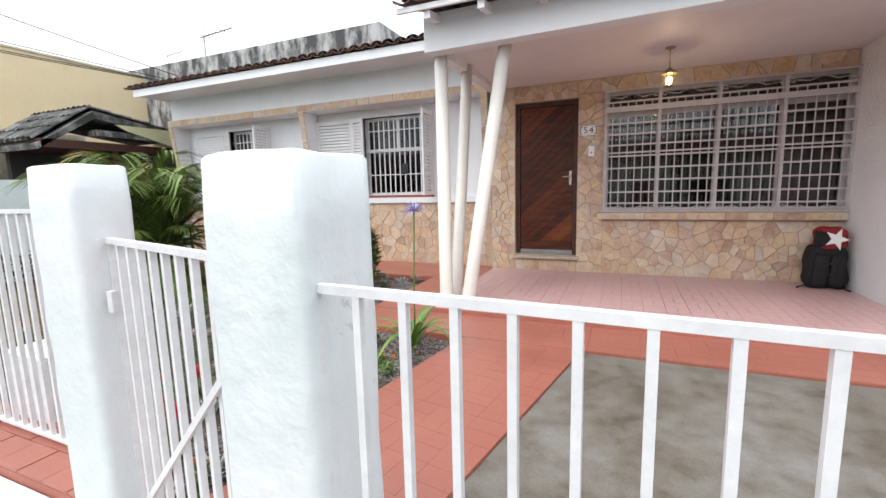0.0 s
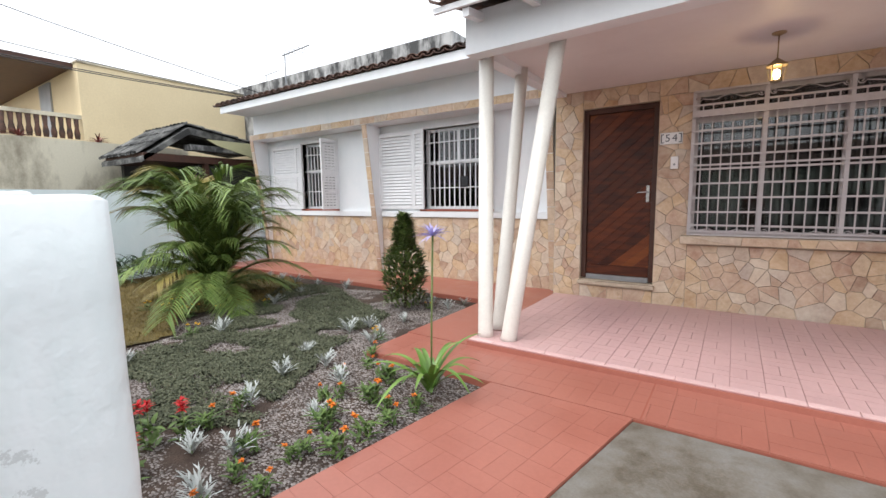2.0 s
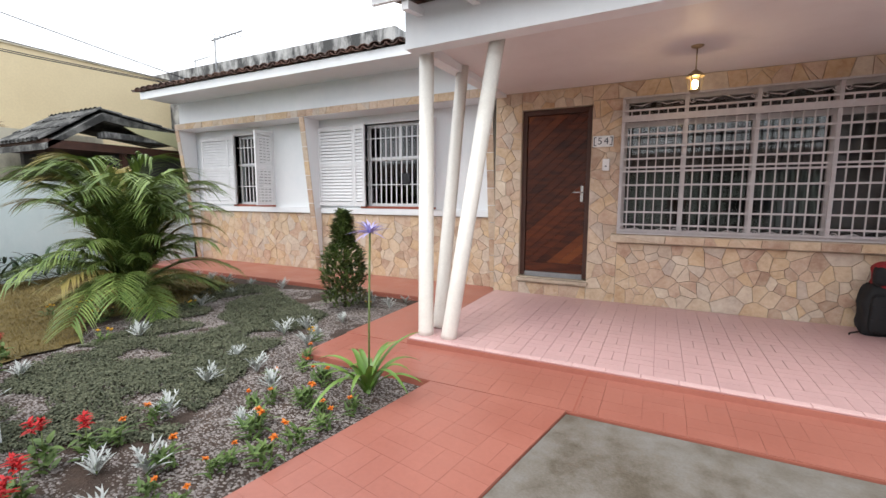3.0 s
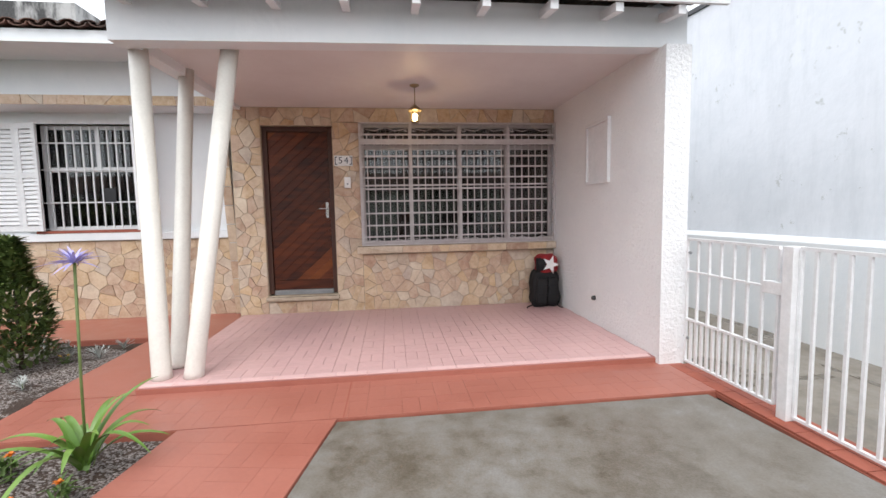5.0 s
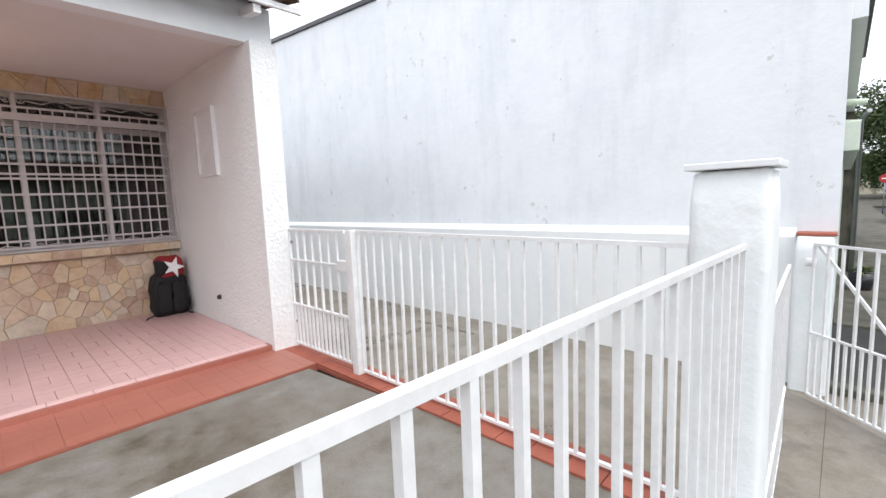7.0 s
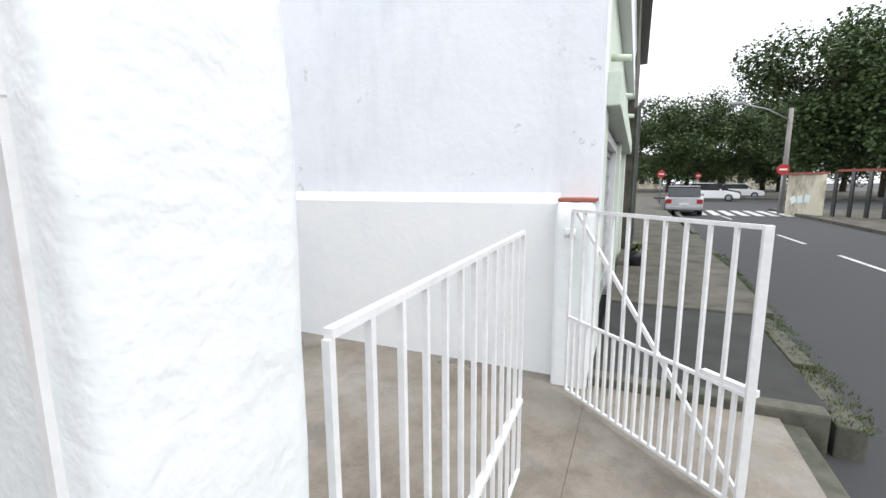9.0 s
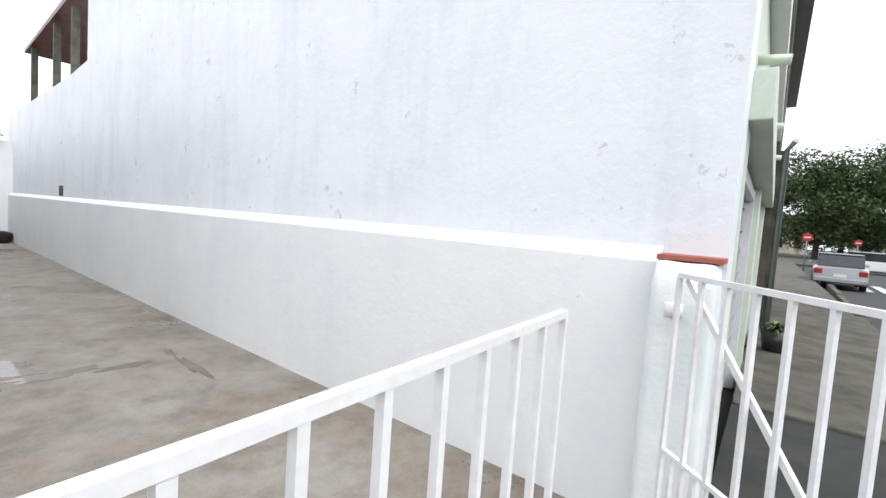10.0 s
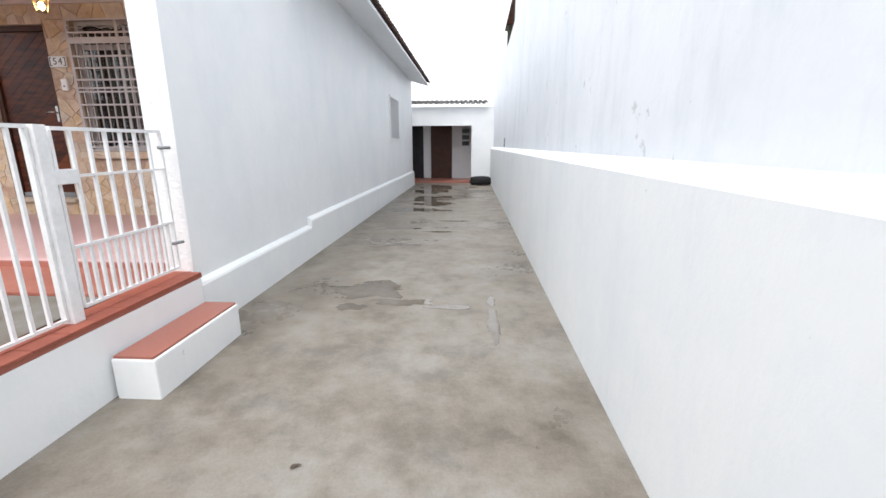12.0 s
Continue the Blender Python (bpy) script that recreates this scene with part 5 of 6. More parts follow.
part("roof_board", prism(bmesh.new(), [(-0.35, 2.98), (0.65, 3.7), (2.7, 3.4), (2.7, 3.3), (0.65, 3.55), (-0.35, 2.88)], -1.0, 1.12, "x"), MOULDTILE, shed)
part("beam", boxes((-0.9, 1.12, -0.3, 2.6, 2.92, 3.08)), FRAMEWOOD, shed)
part("gutter", boxes((0.9, 1.2, 0.6, 2.9, 3.2, 3.32)), MOULD, shed)
bm = bmesh.new()
prism(bm, [(0.95, 3.46), (2.35, 3.46), (2.35, 3.05), (1.2, 3.34)], 1.21, 1.25, "x")
part("awning", bm, YAWNING, shed, "pale yellow awning")
for y in (0.95, 2.5):
    part("post", boxes((0.95, 1.07, y, y + 0.1, 0, 2.92)), FRAMEWOOD, shed)
yb = thing("yellow_building", "two-storey ochre yellow house with a balcony", "building", (-14, 5.3, -0.7))
part("wall", boxes((-10, 0, 0, 14, 0, 5.78)), OCHRE, yb)
part("parapet_cap", boxes((-10, 0.04, -0.02, 14, 5.78, 5.83)), DIRTY, yb)
part("balcony_floor", boxes((-10, -0.0, -1.6, -0.002, 3.3, 3.75)), OCHRE, yb)
bm = boxes((-9, -0.5, -1.62, -1.48, 4.3, 4.4))
part("balcony_rail", bm, DIRTY, yb)
for i in range(10):
    part("baluster", tube(bmesh.new(), [(-0.1, -1.55 + i * 0.16, 3.75), (-0.1, -1.55 + i * 0.16, 3.9), (-0.1, -1.55 + i * 0.16, 4.05), (-0.1, -1.55 + i * 0.16, 4.3)], [0.05, 0.07, 0.045, 0.06], 8), TILE, yb)
part("side_rail", boxes((-0.17, -0.03, -1.6, 0.0, 4.3, 4.4)), DIRTY, yb)
part("balcony_roof", boxes((-10, -0.3, -1.4, -0.002, 5.68, 5.8)), FRAMEWOOD, yb)
part("balcony_door", boxes((-3.2, -2.2, -0.05, -0.003, 3.75, 5.6)), METALGREY, yb)
for i, y in enumerate((3.2, 3.6, 5.0)):
    br = thing("bromeliad", "reddish bromeliad growing on the wall top", "plant", (-12.1, y, 2.78), "bromeliads on the wall")
    bm = bmesh.new()
    rr = random.Random(60 + i)
    for k in range(26):
        leaf_strip(bm, (0, 0, 0), rr.uniform(0, 6.28), rr.uniform(0.25, 0.42), 0.04, rr.uniform(0.4, 1.3), 0.4, 4)
    part("leaves", bm, BROMEL, br)
struct("mould_parapet", boxes((-17, -5.15, 10.0, 14.0, 3.0, 5.36)), MOULD, "black mould-stained cement parapet behind the roof")
for x, y, z, h in ((-7.8, 7.2, 3.5, 1.1), (-15.5, 12, 5.2, 1.3), (-14.6, 14, 5.2, 1.0)):
    an = thing("antenna", "thin steel television aerial", "antenna", (x, y, z), "roof aerials")
    part("mast", tube(bmesh.new(), [(0, 0, 0), (0, 0, h)], 0.018, 6), STEEL, an)
    part("boom", tube(bmesh.new(), [(-0.1, 0, h - 0.03), (0.6, 0.2, h + 0.12)], 0.015, 6), STEEL, an)
    for k in range(4):
        part("element", tube(bmesh.new(), [(0.12 * k, -0.2 + 0.05 * k, h + 0.03 * k), (0.12 * k, 0.25 + 0.05 * k, h + 0.03 * k)], 0.007, 5), STEEL, an)
for i, (a, b) in enumerate((((-14, -3.5, 6.0), (-8.4, 6.4, 3.6)), ((-16, -4, 7.2), (-8.2, 6.5, 3.62)), ((-15, -3.7, 6.3), (-8.3, 6.45, 3.6)), ((-13, -6, 8.2), (-7.9, 6.6, 3.65)))):
    A, B = Vector(a), Vector(b)
    pts = [A.lerp(B, t / 12) - Vector((0, 0, 0.5 * math.sin(math.pi * t / 12))) for t in range(13)]
    tagged(part("overhead_cable", tube(bmesh.new(), pts, 0.009, 5), CARDARK), "thin dark overhead cable to the house", "cable", "overhead cables")

# ---- neighbour beyond the driveway ----
nb = thing("neighbour_house", "pale green neighbouring house with a garage front", "building", (6.4, 0.55, -0.7))
part("lower_wall", boxes((0, 0.3, 0.0, 0.25, 0, 2.25), (3.2, 3.6, 0, 0.25, 0, 2.25), (5.8, 6.4, 0, 0.25, 0, 2.25), (0, 6.4, 0.25, 4, 0, 5.4)), GREENISH, nb)
part("lintel_canopy", boxes((-0.02, 6.4, -0.1, 0.249, 2.25, 2.5), bevel=0.01), GREENISH, nb)
part("upper_wall", boxes((0, 6.4, 0.02, 0.249, 2.5, 5.4)), GREENISH, nb)
for x0, x1 in ((0.3, 3.2), (3.6, 5.8)):
    g = part("garage_door", boxes((x0, x1, 0.14, 0.2, 0, 2.25)), METALGREY, nb)
    for k in range(9):
        part("rib", boxes((x0 + 0.05, x1 - 0.05, 0.12, 0.139, 0.08 + k * 0.24, 0.14 + k * 0.24)), METALGREY, g)
    part("door_frame", boxes((x0, x0 + 0.08, 0.05, 0.138, 0, 2.2), (x1 - 0.08, x1, 0.05, 0.138, 0, 2.2), (x0 + 0.08, x1 - 0.08, 0.05, 0.138, 2.1, 2.2)), WOODPAINT, nb)
part("notice", boxes((1.0, 1.5, 0.1, 0.119, 1.35, 1.8)), WHITEPLAST, nb, "white notice with red marks")
part("notice_mark", boxes((1.05, 1.45, 0.094, 0.0995, 1.62, 1.75)), SIGNRED, nb)
for x in (0.6, 2.4, 4.2):
    part("spout", tube(bmesh.new(), [(x, 0.02, 2.75), (x, -0.14, 2.73)], 0.03, 10), GREENISH, nb)
for i in range(26):
    part("baluster", tube(bmesh.new(), [(0.2 + i * 0.24, -0.02, 3.5), (0.2 + i * 0.24, -0.02, 3.72), (0.2 + i * 0.24, -0.02, 4.2)], [0.05, 0.07, 0.045], 8), WHITE, nb)
part("balcony_rail", boxes((0, 6.4, -0.08, 0.018, 4.2, 4.32), (0, 6.4, -0.1, 0.018, 3.35, 3.5)), WHITE, nb)
nc = thing("brick_house", "tall grey house faced with pale brick", "building", (12.8, 0.45, -0.7))
part("wall", boxes((0.01, 9, 0.0, 6, 0, 6.2)), PAVING, nc)
part("brick_face", boxes((0.02, 2.2, -0.06, -0.002, 0, 3.2)), KERB, nc)
part("eave", boxes((-0.1, 9.3, -0.25, 6, 6.2, 6.4)), STEEL, nc)
part("meter_pipe", tube(bmesh.new(), [(0.0, -0.1, 0.1), (0.0, -0.1, 3.2), (-0.3, -0.2, 3.3)], 0.04, 8), STEEL, nc)
pot = thing("potted_plant", "small potted plant on the pavement", "plant", (10.9, 0.25, -0.455))
part("pot", tube(bmesh.new(), [(0, 0, 0), (0, 0, 0.28)], [0.13, 0.18], 14), CARDARK, pot)
bm = bmesh.new()
for k in range(60):
    leaf_strip(bm, (0, 0, 0.27), r.uniform(0, 6.28), r.uniform(0.15, 0.3), 0.05, r.uniform(0.4, 1.4), 0.5, 3)
part("leaves", bm, SHRUB, pot)
cn = thing("roof_canopy", "brown roof canopy on thin posts beyond the party wall", "canopy", (6.5, 13.5, 3.1))
part("terrace", boxes((0, 3.5, -2.0, 6.0, -3.85, -0.4)), WHITE, cn)
bm = bmesh.new()
prism(bm, [(0.0, 2.6), (6.0, 2.2), (6.0, 2.3), (0.0, 2.75)], 0, 3.5, "x")
part("canopy_roof", bm, DARKWOOD, cn)
for y in (0.6, 2.4, 5.2):
    part("post", boxes((0.05, 0.2, y, y + 0.14, -0.4, 2.35)), KERB, cn)

# ---- pavement and street ----
struct("pavement", boxes((-30, 2.39, -0.6, 0.718, -0.8, -0.54)), PAVING, "cracked grey cement pavement", "pavement")
struct("driveway_apron", boxes((2.4, 5.94, -0.6, 0.548, -0.8, DRIVE)), CONCRETE, "stained concrete driveway apron across the pavement", "driveway")
struct("pavement_dark", boxes((6.09, 8.24, -0.9, 0.55, -0.8, -0.46)), DARKPAVE, "dark damp pavement slab", "pavement")
struct("pavement_far", boxes((8.41, 60, -1.15, 0.55, -0.8, -0.455)), PAVING, "worn cement pavement", "pavement")
struct("pavement_edging", boxes((5.95, 6.085, -0.86, 0.545, -0.75, -0.43), (8.245, 8.405, -1.0, 0.545, -0.75, -0.435), bevel=0.02), KERB, "mossy stone edging across the pavement", "kerb")
x = -12.0
kr = random.Random(77)
kerb_root = thing("kerb", "worn mossy kerb stones along the street", "kerb", (0, 0, 0), kind="structure")
while x < 45:
    ln = kr.uniform(0.8, 1.1)
    y = -0.9 - 0.03 * (x - 5.9) if x > 5.9 else -0.57
    part("kerb_stone", boxes((x, x + ln - 0.02, y - 0.16, y, -0.85, (-0.49 if x > 5.9 else -0.545) + kr.uniform(-0.025, 0.02)), bevel=0.015), KERB, kerb_root)
    x += ln
scatter("weeds", [(5.9, -1.12), (5.9, -0.82), (13, -1.05), (13, -1.4)], 1500, GRASS, "weeds and moss along the kerb", "weeds", lambda v, f, x, y, z, r: [blade(v, f, x + r.uniform(-0.03, 0.03), y + r.uniform(-0.03, 0.03), -0.49, r) for _ in range(7)], 8)
bm = bmesh.new()
for i in range(7):
    a = Vector((28.3 + 0.05 * i, -2.9 - 0.62 * i, -0.716))
    bar(bm, a, a + Vector((4.2, -0.15, 0)), 0.34, 0.004)
struct("zebra_crossing", bm, ROADPAINT, "worn white zebra crossing", "road marking")
bm = bmesh.new()
for i in range(5):
    a = Vector((9 + 4.2 * i, -4.25 + 0.14 * i, -0.716))
    bar(bm, a, a + Vector((2.2, 0.07, 0)), 0.1, 0.004)
struct("lane_marks", bm, ROADPAINT, "broken white lane line", "road marking")


def car(at, yaw, paint, label, tall=1.45, length=4.2):
    """A parked car: body with cabin, glass, wheels, lamps."""
    e = thing("car", label, "car", at)
    e.rotation_euler = (0, 0, radians(yaw))
    L, W = length / 2, 0.84
    bm = bmesh.new()
    prof = [(-L, 0.35), (-L + 0.02, 0.85), (-L + 0.35, 0.95), (L - 1.1, 0.92), (L - 0.1, 0.72), (L, 0.4), (L - 0.1, 0.25), (-L + 0.1, 0.25)]
    prism(bm, prof, -W, W)
    bmesh.ops.bevel(bm, geom=bm.edges[:], offset=0.05, segments=2, affect="EDGES")
    part("body", bm, paint, e)
    bm = bmesh.new()
    cab = [(-L + 0.25, 0.93), (-L + 0.75, tall - 0.03), (0.35, tall), (L - 1.05, 0.93)]
    prism(bm, cab, -W * 0.86, W * 0.86)
    bmesh.ops.bevel(bm, geom=bm.edges[:], offset=0.04, segments=2, affect="EDGES")
    part("cabin", bm, CARGLASS, e, "dark glazed cabin")
    part("roof", boxes((-L + 0.72, 0.4, -W * 0.84, W * 0.84, tall - 0.02, tall + 0.03), bevel=0.02), paint, e)
    for x in (-L + 0.8, L - 0.85):
        for s in (-1, 1):
            w = part("wheel", tube(bmesh.new(), [(x, s * (W - 0.18), 0.31), (x, s * (W + 0.02), 0.31)], 0.31, 20), TYRE, e)
            part("rim", tube(bmesh.new(), [(x, s * (W + 0.021), 0.31), (x, s * (W + 0.03), 0.31)], 0.19, 16), STEEL, w)
    for s in (-1, 1):
        part("tail_lamp", boxes((-L - 0.01, -L + 0.08, s * 0.68 - 0.13, s * 0.68 + 0.13, 0.62, 0.82), bevel=0.01), LAMPRED, e)
        part("mirror", boxes((0.65, 0.8, s * 0.95 - 0.08, s * 0.95 + 0.08, 0.93, 1.05), bevel=0.02), paint, e)
    part("number_plate", boxes((-L - 0.015, -L + 0.03, -0.2, 0.2, 0.52, 0.64)), WHITEPLAST, e)
    part("bumper", boxes((-L - 0.04, -L + 0.12, -W + 0.03, W - 0.03, 0.3, 0.48), bevel=0.03), paint, e)
    return e


car((29.5, -2.0, -0.72), -3, CARSILVER, "silver sedan parked at the kerb")
car((47.6, -5.7, -0.72), -98, CARWHITE, "white car crossing beyond the zebra crossing", 1.55, 4.4)
car((54, -7.0, -0.72), -95, CARDARK, "dark car parked beyond the junction")
car((57, -9.6, -0.72), -100, CARWHITE, "white car parked under the trees")

lp = thing("street_lamp", "street lamp pole with a long curved arm", "street lamp", (30.9, -6.7, -0.72))
part("pole", tube(bmesh.new(), [(0, 0, 0), (0, 0, 5.4)], [0.14, 0.1], 12), CEMENTPOLE, lp)
part("arm", tube(bmesh.new(), [(0, 0, 4.8), (-0.6, 1.2, 5.35), (-1.2, 2.4, 5.6)], 0.035, 8), STEEL, lp)
part("lamp_head", boxes((-1.5, -1.1, 2.3, 2.95, 5.54, 5.68), bevel=0.03), STEEL, lp)
for x, y, lab in ((30.6, -6.55, "round red no-entry road sign on a pole"), (41.2, -1.4, "round road sign on a thin post"), (55.3, -5.5, "round road sign on a thin post")):
    sg = thing("road_sign", lab, "road sign", (x, y, -0.72))
    part("post", tube(bmesh.new(), [(0, 0, 0), (0, 0, 2.6)], 0.035, 8), STEEL, sg)
    part("disc", tube(bmesh.new(), [(-0.045, 0, 2.3), (-0.06, 0, 2.3)], 0.28, 20), SIGNRED, sg)
    part("disc_bar", boxes((-0.066, -0.061, -0.17, 0.17, 2.26, 2.34)), WHITEPLAST, sg)
gw = thing("corner_wall", "whitewashed corner wall with faded blue paint marks and clay coping", "wall", (30.0, -6.75, -0.72))
bm = bmesh.new()
bar(bm, (0, 0, 1.0), (-2.0, -0.75, 1.0), 0.2, 2.0)
part("wall", bm, DIRTY, gw)
for k in range(3):
    part("paint_mark", bar(bmesh.new(), (-0.35 - 0.42 * k, -0.02 - 0.158 * k, 0.7 + 0.1 * k), (-0.65 - 0.42 * k, -0.132 - 0.158 * k, 0.85), 0.02, 0.35), BLUEWALL, gw)
part("coping", bar(bmesh.new(), (0, 0, 2.06), (-2.0, -0.75, 2.06), 0.34, 0.1), CLAYCOPING, gw)
fw = thing("dark_fence", "dark metal fence beside the street", "fence", (27.6, -7.8, -0.72))
for i in range(26):
    part("panel", bar(bmesh.new(), (-0.35 * i, -0.45 * i, 0), (-0.35 * i, -0.45 * i, 2.1), 0.32, 0.06), CARDARK, fw)
part("fence_top", bar(bmesh.new(), (0, 0, 2.15), (-9, -11.6, 2.15), 0.12, 0.1), CLAYCOPING, fw)
fp = struct("far_pavement", boxes((16, 34, -30, -6.9, -0.8, -0.6), (51, 110, -60, 20, -0.8, -0.55)), PAVING, "far pavement and verge", "pavement")


def tree(at, tall, spread, seed, n=700):
    """A broad street tree: forked trunk, limbs and clumps of small leaves with gaps."""
    r = random.Random(seed)
    e = thing("street_tree", "large dark green street tree", "tree", at, "street trees")
    bm = tube(bmesh.new(), [(0, 0, -0.2), (0.1, 0, tall * 0.2), (0.0, 0.2, tall * 0.42)], [0.38, 0.28, 0.2], 10)
    clumps = []
    for i in range(26):
        a, h = i * 2.4 + r.uniform(-0.4, 0.4), tall * r.uniform(0.2, 0.95)
        q = spread * r.uniform(0.35, 1.0) * math.sin(math.pi * min(0.9, max(0.15, 0.25 + 0.7 * (1 - (h / tall - 0.2) / 0.8))))
        c = Vector((math.cos(a) * q, math.sin(a) * q, h))
        clumps.append((c, spread * r.uniform(0.28, 0.46)))
        tube(bm, [(0, 0.1, tall * 0.36), tuple(c * 0.55 + Vector((0, 0, tall * 0.18))), tuple(c)], [0.13, 0.08, 0.02], 6)
    part("trunk", bm, BARK, e)
    verts, faces = [], []
    for c, rad in clumps:
        for i in range(n):
            d = Vector((r.gauss(0, 1), r.gauss(0, 1), r.gauss(0, 0.75))).normalized() * rad * r.random() ** 0.4
            p = c + d
            u = Vector((r.gauss(0, 1), r.gauss(0, 1), r.gauss(0, 0.5))).normalized()
            v = u.cross(Vector((r.gauss(0, 1), r.gauss(0, 1), r.gauss(0, 1)))).normalized()
            s = r.uniform(0.22, 0.5)
            b = len(verts)
            verts += [tuple(p), tuple(p + u * s * 0.5 + v * s * 0.3), tuple(p + u * s), tuple(p + u * s * 0.5 - v * s * 0.3)]
            faces.append((b, b + 1, b + 2, b + 3))
    me = bpy.data.meshes.new("crown")
    me.from_pydata(verts, [], faces)
    me.materials.append(TREELEAF)
    c = new("crown", me)
    c.parent = e
    return e


t1 = tree((76, -4, -0.6), 13.5, 6.5, 101)
for i, (x, y, s) in enumerate(((79, -11, 0.95), (82, -19, 1.0), (86, 2, 0.95), (84, -27, 1.1), (94, -8, 1.1), (96, -20, 1.2), (92, 6, 1.0))):
    c = copy_thing(t1, pose(x, y, -0.6, 0, 0, 70 * i + 30))
    c.scale = (s, s, s * 0.95)
t2 = tree((55, -14.5, -0.6), 15.0, 6.0, 102)
for i, (x, y, s) in enumerate(((57, -21, 1.1), (50, -20, 1.0), (60, -28, 1.1), (47, -27, 1.0))):
    c = copy_thing(t2, pose(x, y, -0.6, 0, 0, 95 * i + 40))
    c.scale = (s, s, s)
for i, (x, y, w, h) in enumerate(((112, -5, 14, 9), (115, -28, 16, 8))):
    fb = thing("far_house", "pale distant house behind the trees", "building", (x, y, -0.7), "distant houses")
    part("wall", boxes((0, 10, 0, w, 0, h * 0.7)), DIRTY, fb)
    part("roof", prism(bmesh.new(), [(-0.5, h * 0.7), (w + 0.5, h * 0.7), (w / 2, h)], -0.5, 10.5, "x"), TILE, fb)
    for k in range(5):
        part("window", boxes((-0.05, -0.002, 1 + k * w / 5, 2 + k * w / 5, 1.2, 2.6)), CARGLASS, fb)
# low houses across the street, behind the walker
for i in range(6):
    fh = thing("street_house", "plain rendered house across the street", "building", (-34 + 11 * i, -16, -0.7), "houses across the street")
    part("wall", boxes((0, 10.5, -8, 0, 0, 3.6)), (DIRTY, WHITE, OCHRE, GREENISH)[i % 4], fh)
    part("roof", prism(bmesh.new(), [(-8.4, 3.6), (0.5, 3.6), (-4, 5.0)], -0.2, 10.7, "x"), TILE, fh)
    part("door", boxes((2, 3, 0.002, 0.05, 0, 2.1)), DARKWOOD, fh)
    part("window", boxes((5, 7, 0.002, 0.05, 1.0, 2.1)), CARGLASS, fh)

# ---- small things on the driveway ----
for i, (x, y, w, d) in enumerate(((4.25, 5.2, 0.4, 0.22), (4.6, 4.86, 0.26, 0.09), (5.06, 4.75, 0.2, 0.06), (5.43, 4.42, 0.05, 0.3), (5.44, 4.92, 0.04, 0.14), (4.12, 4.7, 0.14, 0.07), (4.2, 7.3, 0.25, 0.09), (4.0, 8.6, 0.3, 0.14), (3.95, 10.9, 0.42, 0.35), (4.55, 10.8, 0.3, 0.15), (4.35, 12.0, 0.5, 0.35), (4.0, 13.1, 0.45, 0.5), (4.75, 13.4, 0.5, 0.3), (3.95, 15.1, 0.55, 0.6), (4.4, 16.5, 0.95, 0.7), (4.9, 9.4, 0.3, 0.05), (4.75, 8.3, 0.26, 0.04))):
    bm = bmesh.new()
    pts = []
    for k in range(44):
        a = 2 * math.pi * k / 44
        q = 1 + 0.75 * noise.noise(Vector((math.cos(a) * 1.6, math.sin(a) * 1.6, 7.0 * i))) + 0.3 * noise.noise(Vector((math.cos(a) * 5, math.sin(a) * 5, 3.0 * i)))
        pts.append((w * math.cos(a) * q, d * math.sin(a) * q))
    prism(bm, pts, 0, 0.0015, "z")
    ob = part("puddle", bm, PUDDLE)
    ob.location = (x, y, DRIVE + 0.001)
    tagged(ob, "shallow rain puddle on the concrete", "puddle", "puddles on the driveway")
bm = leaf_strip(bmesh.new(), (0, 0, 0), 0.5, 0.05, 0.03, 0.3, 0.2, 4)
ob = part("dry_leaf", bm, BARK)
ob.location = (4.4, 2.65, DRIVE + 0.002)
tagged(ob, "curled dry brown leaf on the concrete", "leaf")
vent = tagged(thing("window_4", "small barred side window with a white frame", "window", (3.05, 12.8, 1.1)), kind="structure")
vent.scale = (1, 1.2, 0.84)
part("window_frame", boxes((0, 0.03, 0, 0.06, 0, 1.4), (0, 0.03, 1.2, 1.26, 0, 1.4), (0, 0.03, 0.06, 1.2, 0, 0.06), (0, 0.03, 0.06, 1.2, 1.34, 1.4)), WOODPAINT, vent)
part("pane", boxes((0.002, 0.008, 0.06, 1.2, 0.06, 1.34)), METALGREY, vent)
for k in range(8):
    part("window_bar", boxes((0.01, 0.026, 0.12 + k * 0.145, 0.14 + k * 0.145, 0.06, 1.34)), WOODPAINT, vent)
shelf = thing("wall_niche", "dark pigeonhole shelf on the far white wall", "shelf", (4.85, 19.94, 0.95))
for k in range(3):
    part("slot", boxes((0, 0.3, -0.05, 0.05, k * 0.25, k * 0.25 + 0.18)), CARDARK, shelf)

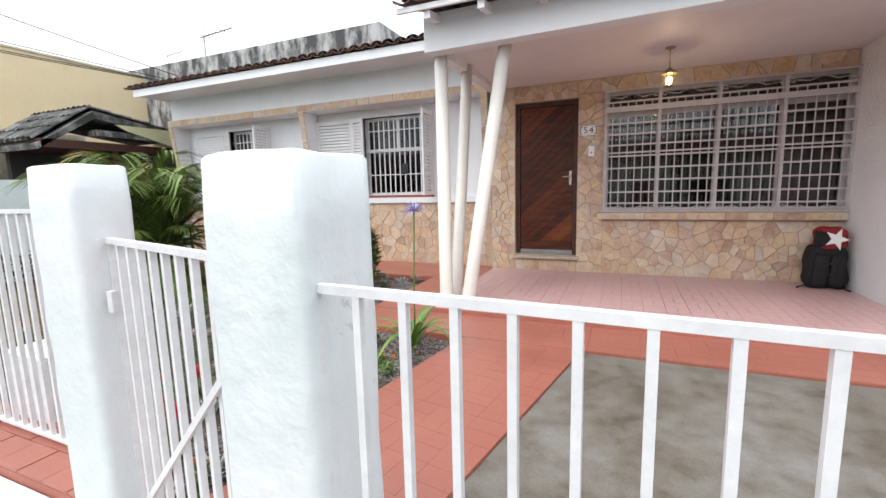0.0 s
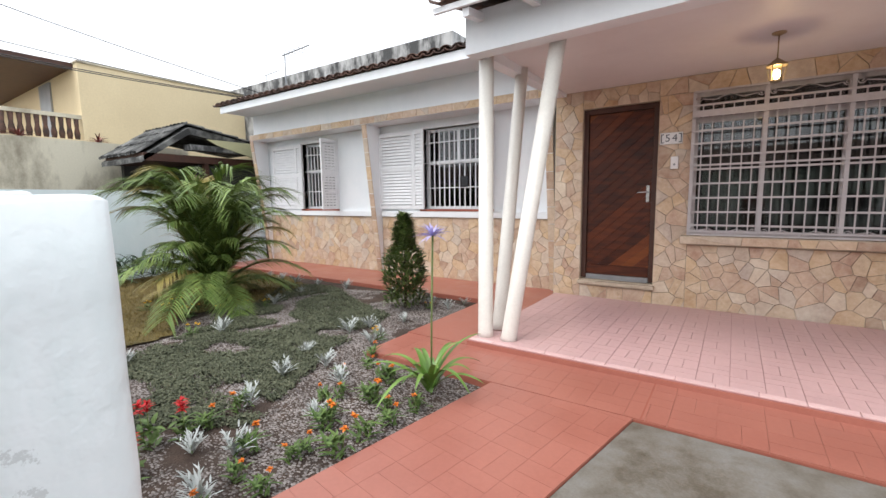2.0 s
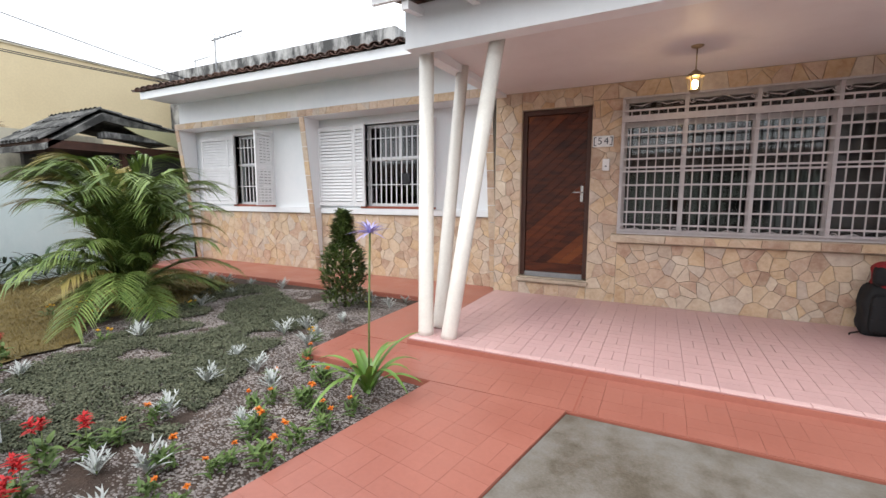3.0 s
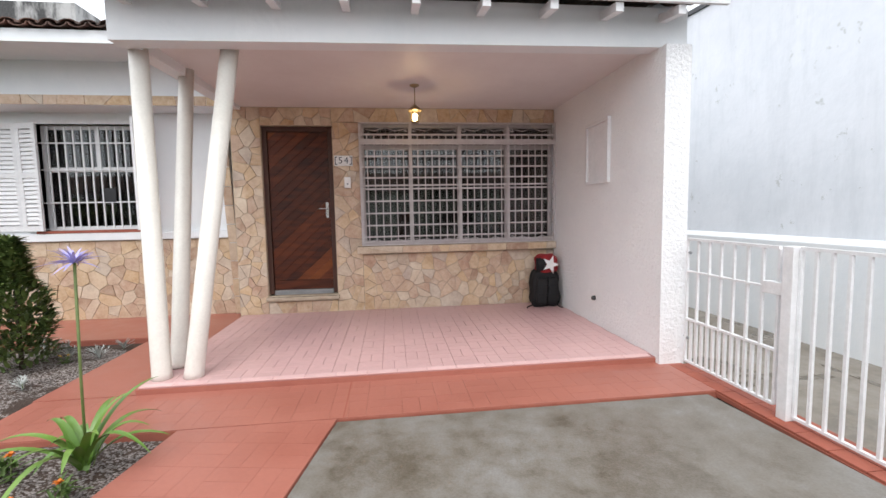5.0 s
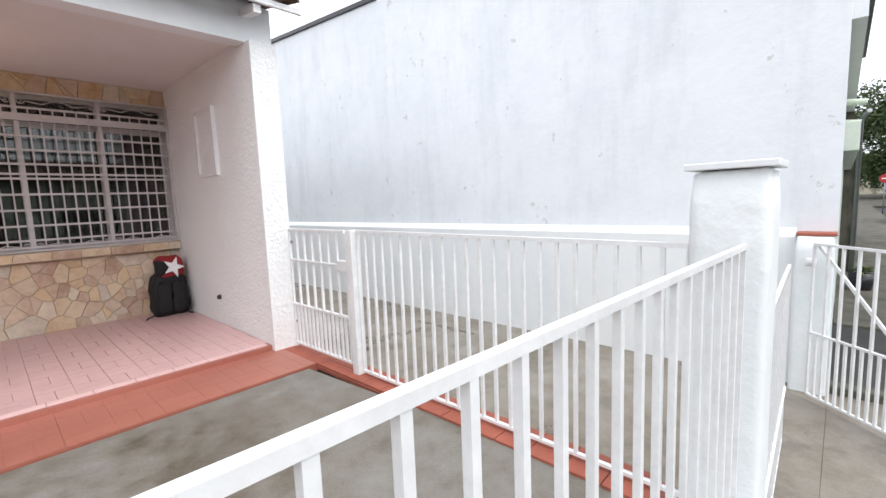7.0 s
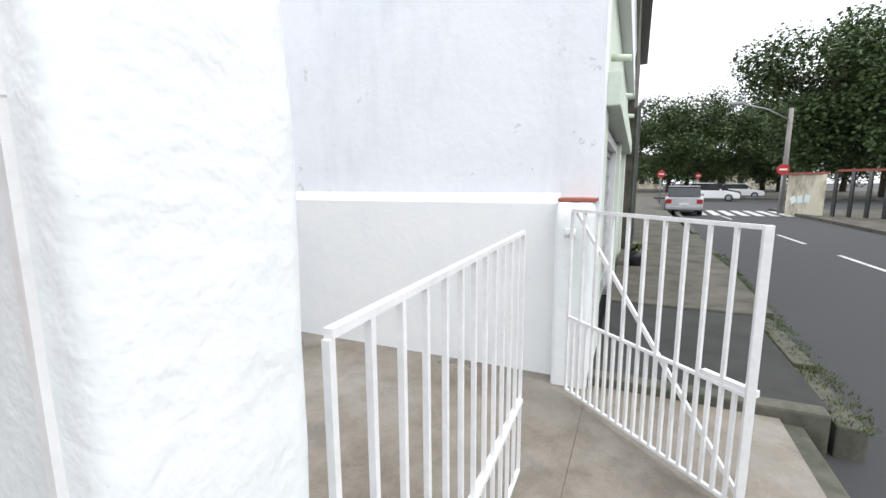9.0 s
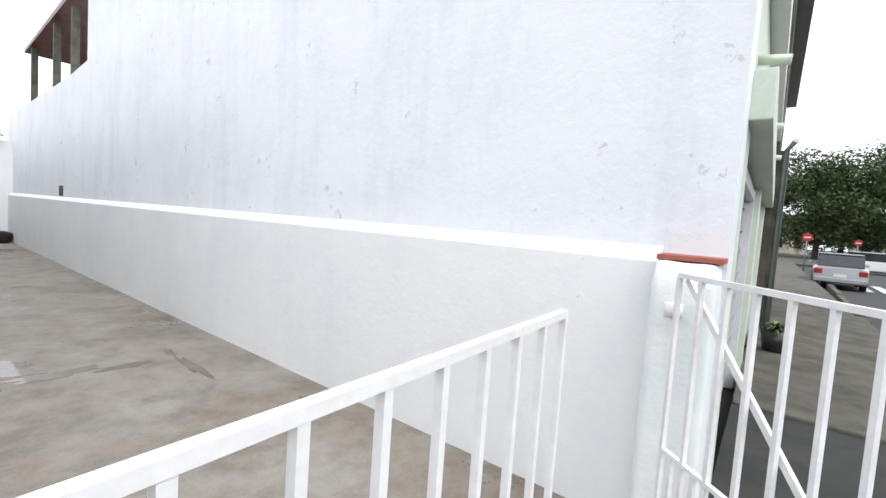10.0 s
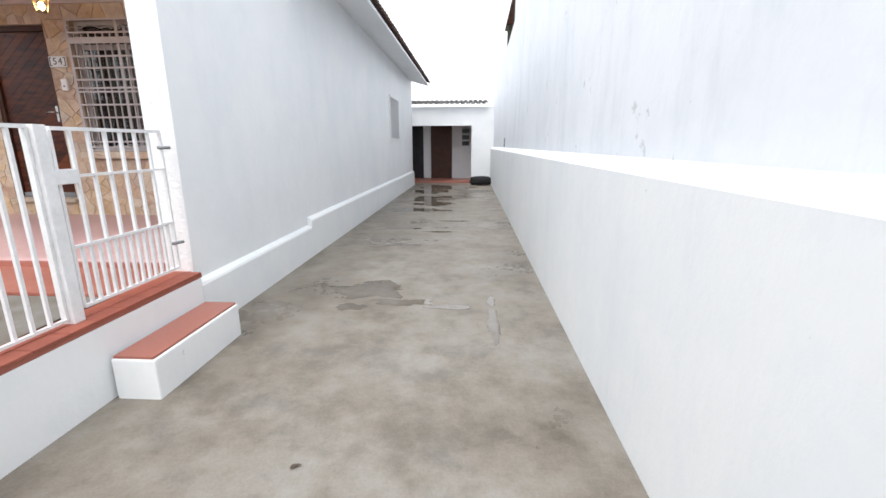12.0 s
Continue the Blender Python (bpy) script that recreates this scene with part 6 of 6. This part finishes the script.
# ---- floor tiles, laid in pairs ----
def weave(parent, x0, x1, y0, y1, z, mat, s, cap_n, rot=0, g=0.002):
    """Basket-weave tiles: each square holds two tiles, turned in alternate squares."""
    share, made, rest = {}, 0, bmesh.new()
    h = 0.012
    nx, ny = math.ceil((x1 - x0) / s), math.ceil((y1 - y0) / s)
    for j in range(ny):
        for i in range(nx):
            for k in (0, 1):
                if (i + j + rot) % 2:
                    a, b, c, d = x0 + i * s + k * s / 2, x0 + i * s + (k + 1) * s / 2, y0 + j * s, y0 + (j + 1) * s
                else:
                    a, b, c, d = x0 + i * s, x0 + (i + 1) * s, y0 + j * s + k * s / 2, y0 + j * s + (k + 1) * s / 2
                b, d = min(b, x1), min(d, y1)
                if b - a < 0.02 or d - c < 0.02:
                    continue
                if made < cap_n:
                    key = (round(b - a, 3), round(d - c, 3))
                    if key not in share:
                        share[key] = mesh("tile", boxes((g, key[0] - g, g, key[1] - g, -h, 0), bevel=g * 0.6), mat)
                    t = new("tile", share[key])
                    t.parent = parent
                    t.location = (a, c, z)
                    made += 1
                else:
                    box(rest, a + g, b - g, c + g, d - g, z - h, z)
    if rest.verts:
        tagged(part("tiles", rest, mat, parent), kind="stuff")


edge_tile = mesh("edge_tile", boxes((0.002, 0.238, 0.0, 0.064, -0.012, 0.0), bevel=0.002), PINK_EDGE)
for i in range(17):
    t = new("edge_tile", edge_tile)
    t.parent = bpy.data.objects["porch_slab"]
    t.location = (-1.285 + i * 0.24, PORCH_Y, PORCH_Z + 0.001)
weave(bpy.data.objects["porch_slab"], -1.285, 2.828, PORCH_Y + 0.067, 6.48, PORCH_Z, PINK, 0.2, 300, 0, 0.0016)


def slanted_weave(parent, quad, origin, turn, z, mat, s, g):
    """Basket-weave tiles turned by an angle and trimmed to a four-sided path."""
    ca, sa = math.cos(turn), math.sin(turn)
    for j in range(-2, 13):
        for i in range(-6, 8):
            for k in (0, 1):
                u0, u1, v0, v1 = i * s, (i + 1) * s, j * s, (j + 1) * s
                if (i + j) % 2:
                    u0, u1 = u0 + k * s / 2, u0 + (k + 1) * s / 2
                else:
                    v0, v1 = v0 + k * s / 2, v0 + (k + 1) * s / 2
                poly = [(origin[0] + u * ca - v * sa, origin[1] + u * sa + v * ca) for u, v in ((u0 + g, v0 + g), (u1 - g, v0 + g), (u1 - g, v1 - g), (u0 + g, v1 - g))]
                for (ax, ay), (bx, by) in zip(quad, quad[1:] + quad[:1]):
                    nx, ny = by - ay, ax - bx
                    poly = clip_poly(poly, nx, ny, nx * ax + ny * ay)
                    if len(poly) < 3:
                        break
                if len(poly) >= 3:
                    part("tile", prism(bmesh.new(), poly, z - 0.012, z, "z"), mat, parent)


slanted_weave(bpy.data.objects["garden_path_base"], [(-1.135, 0.985), (-0.28, 0.985), (0.236, 3.56), (-0.728, 3.56)], (-0.7, 0.985), radians(-10), 0.0, RED, 0.24, 0.0007)
weave(bpy.data.objects["red_walk_base"], -1.98, 3.03, 3.568, PORCH_Y - 0.012, 0.0, RED, 0.24, 130, 0, 0.0007)
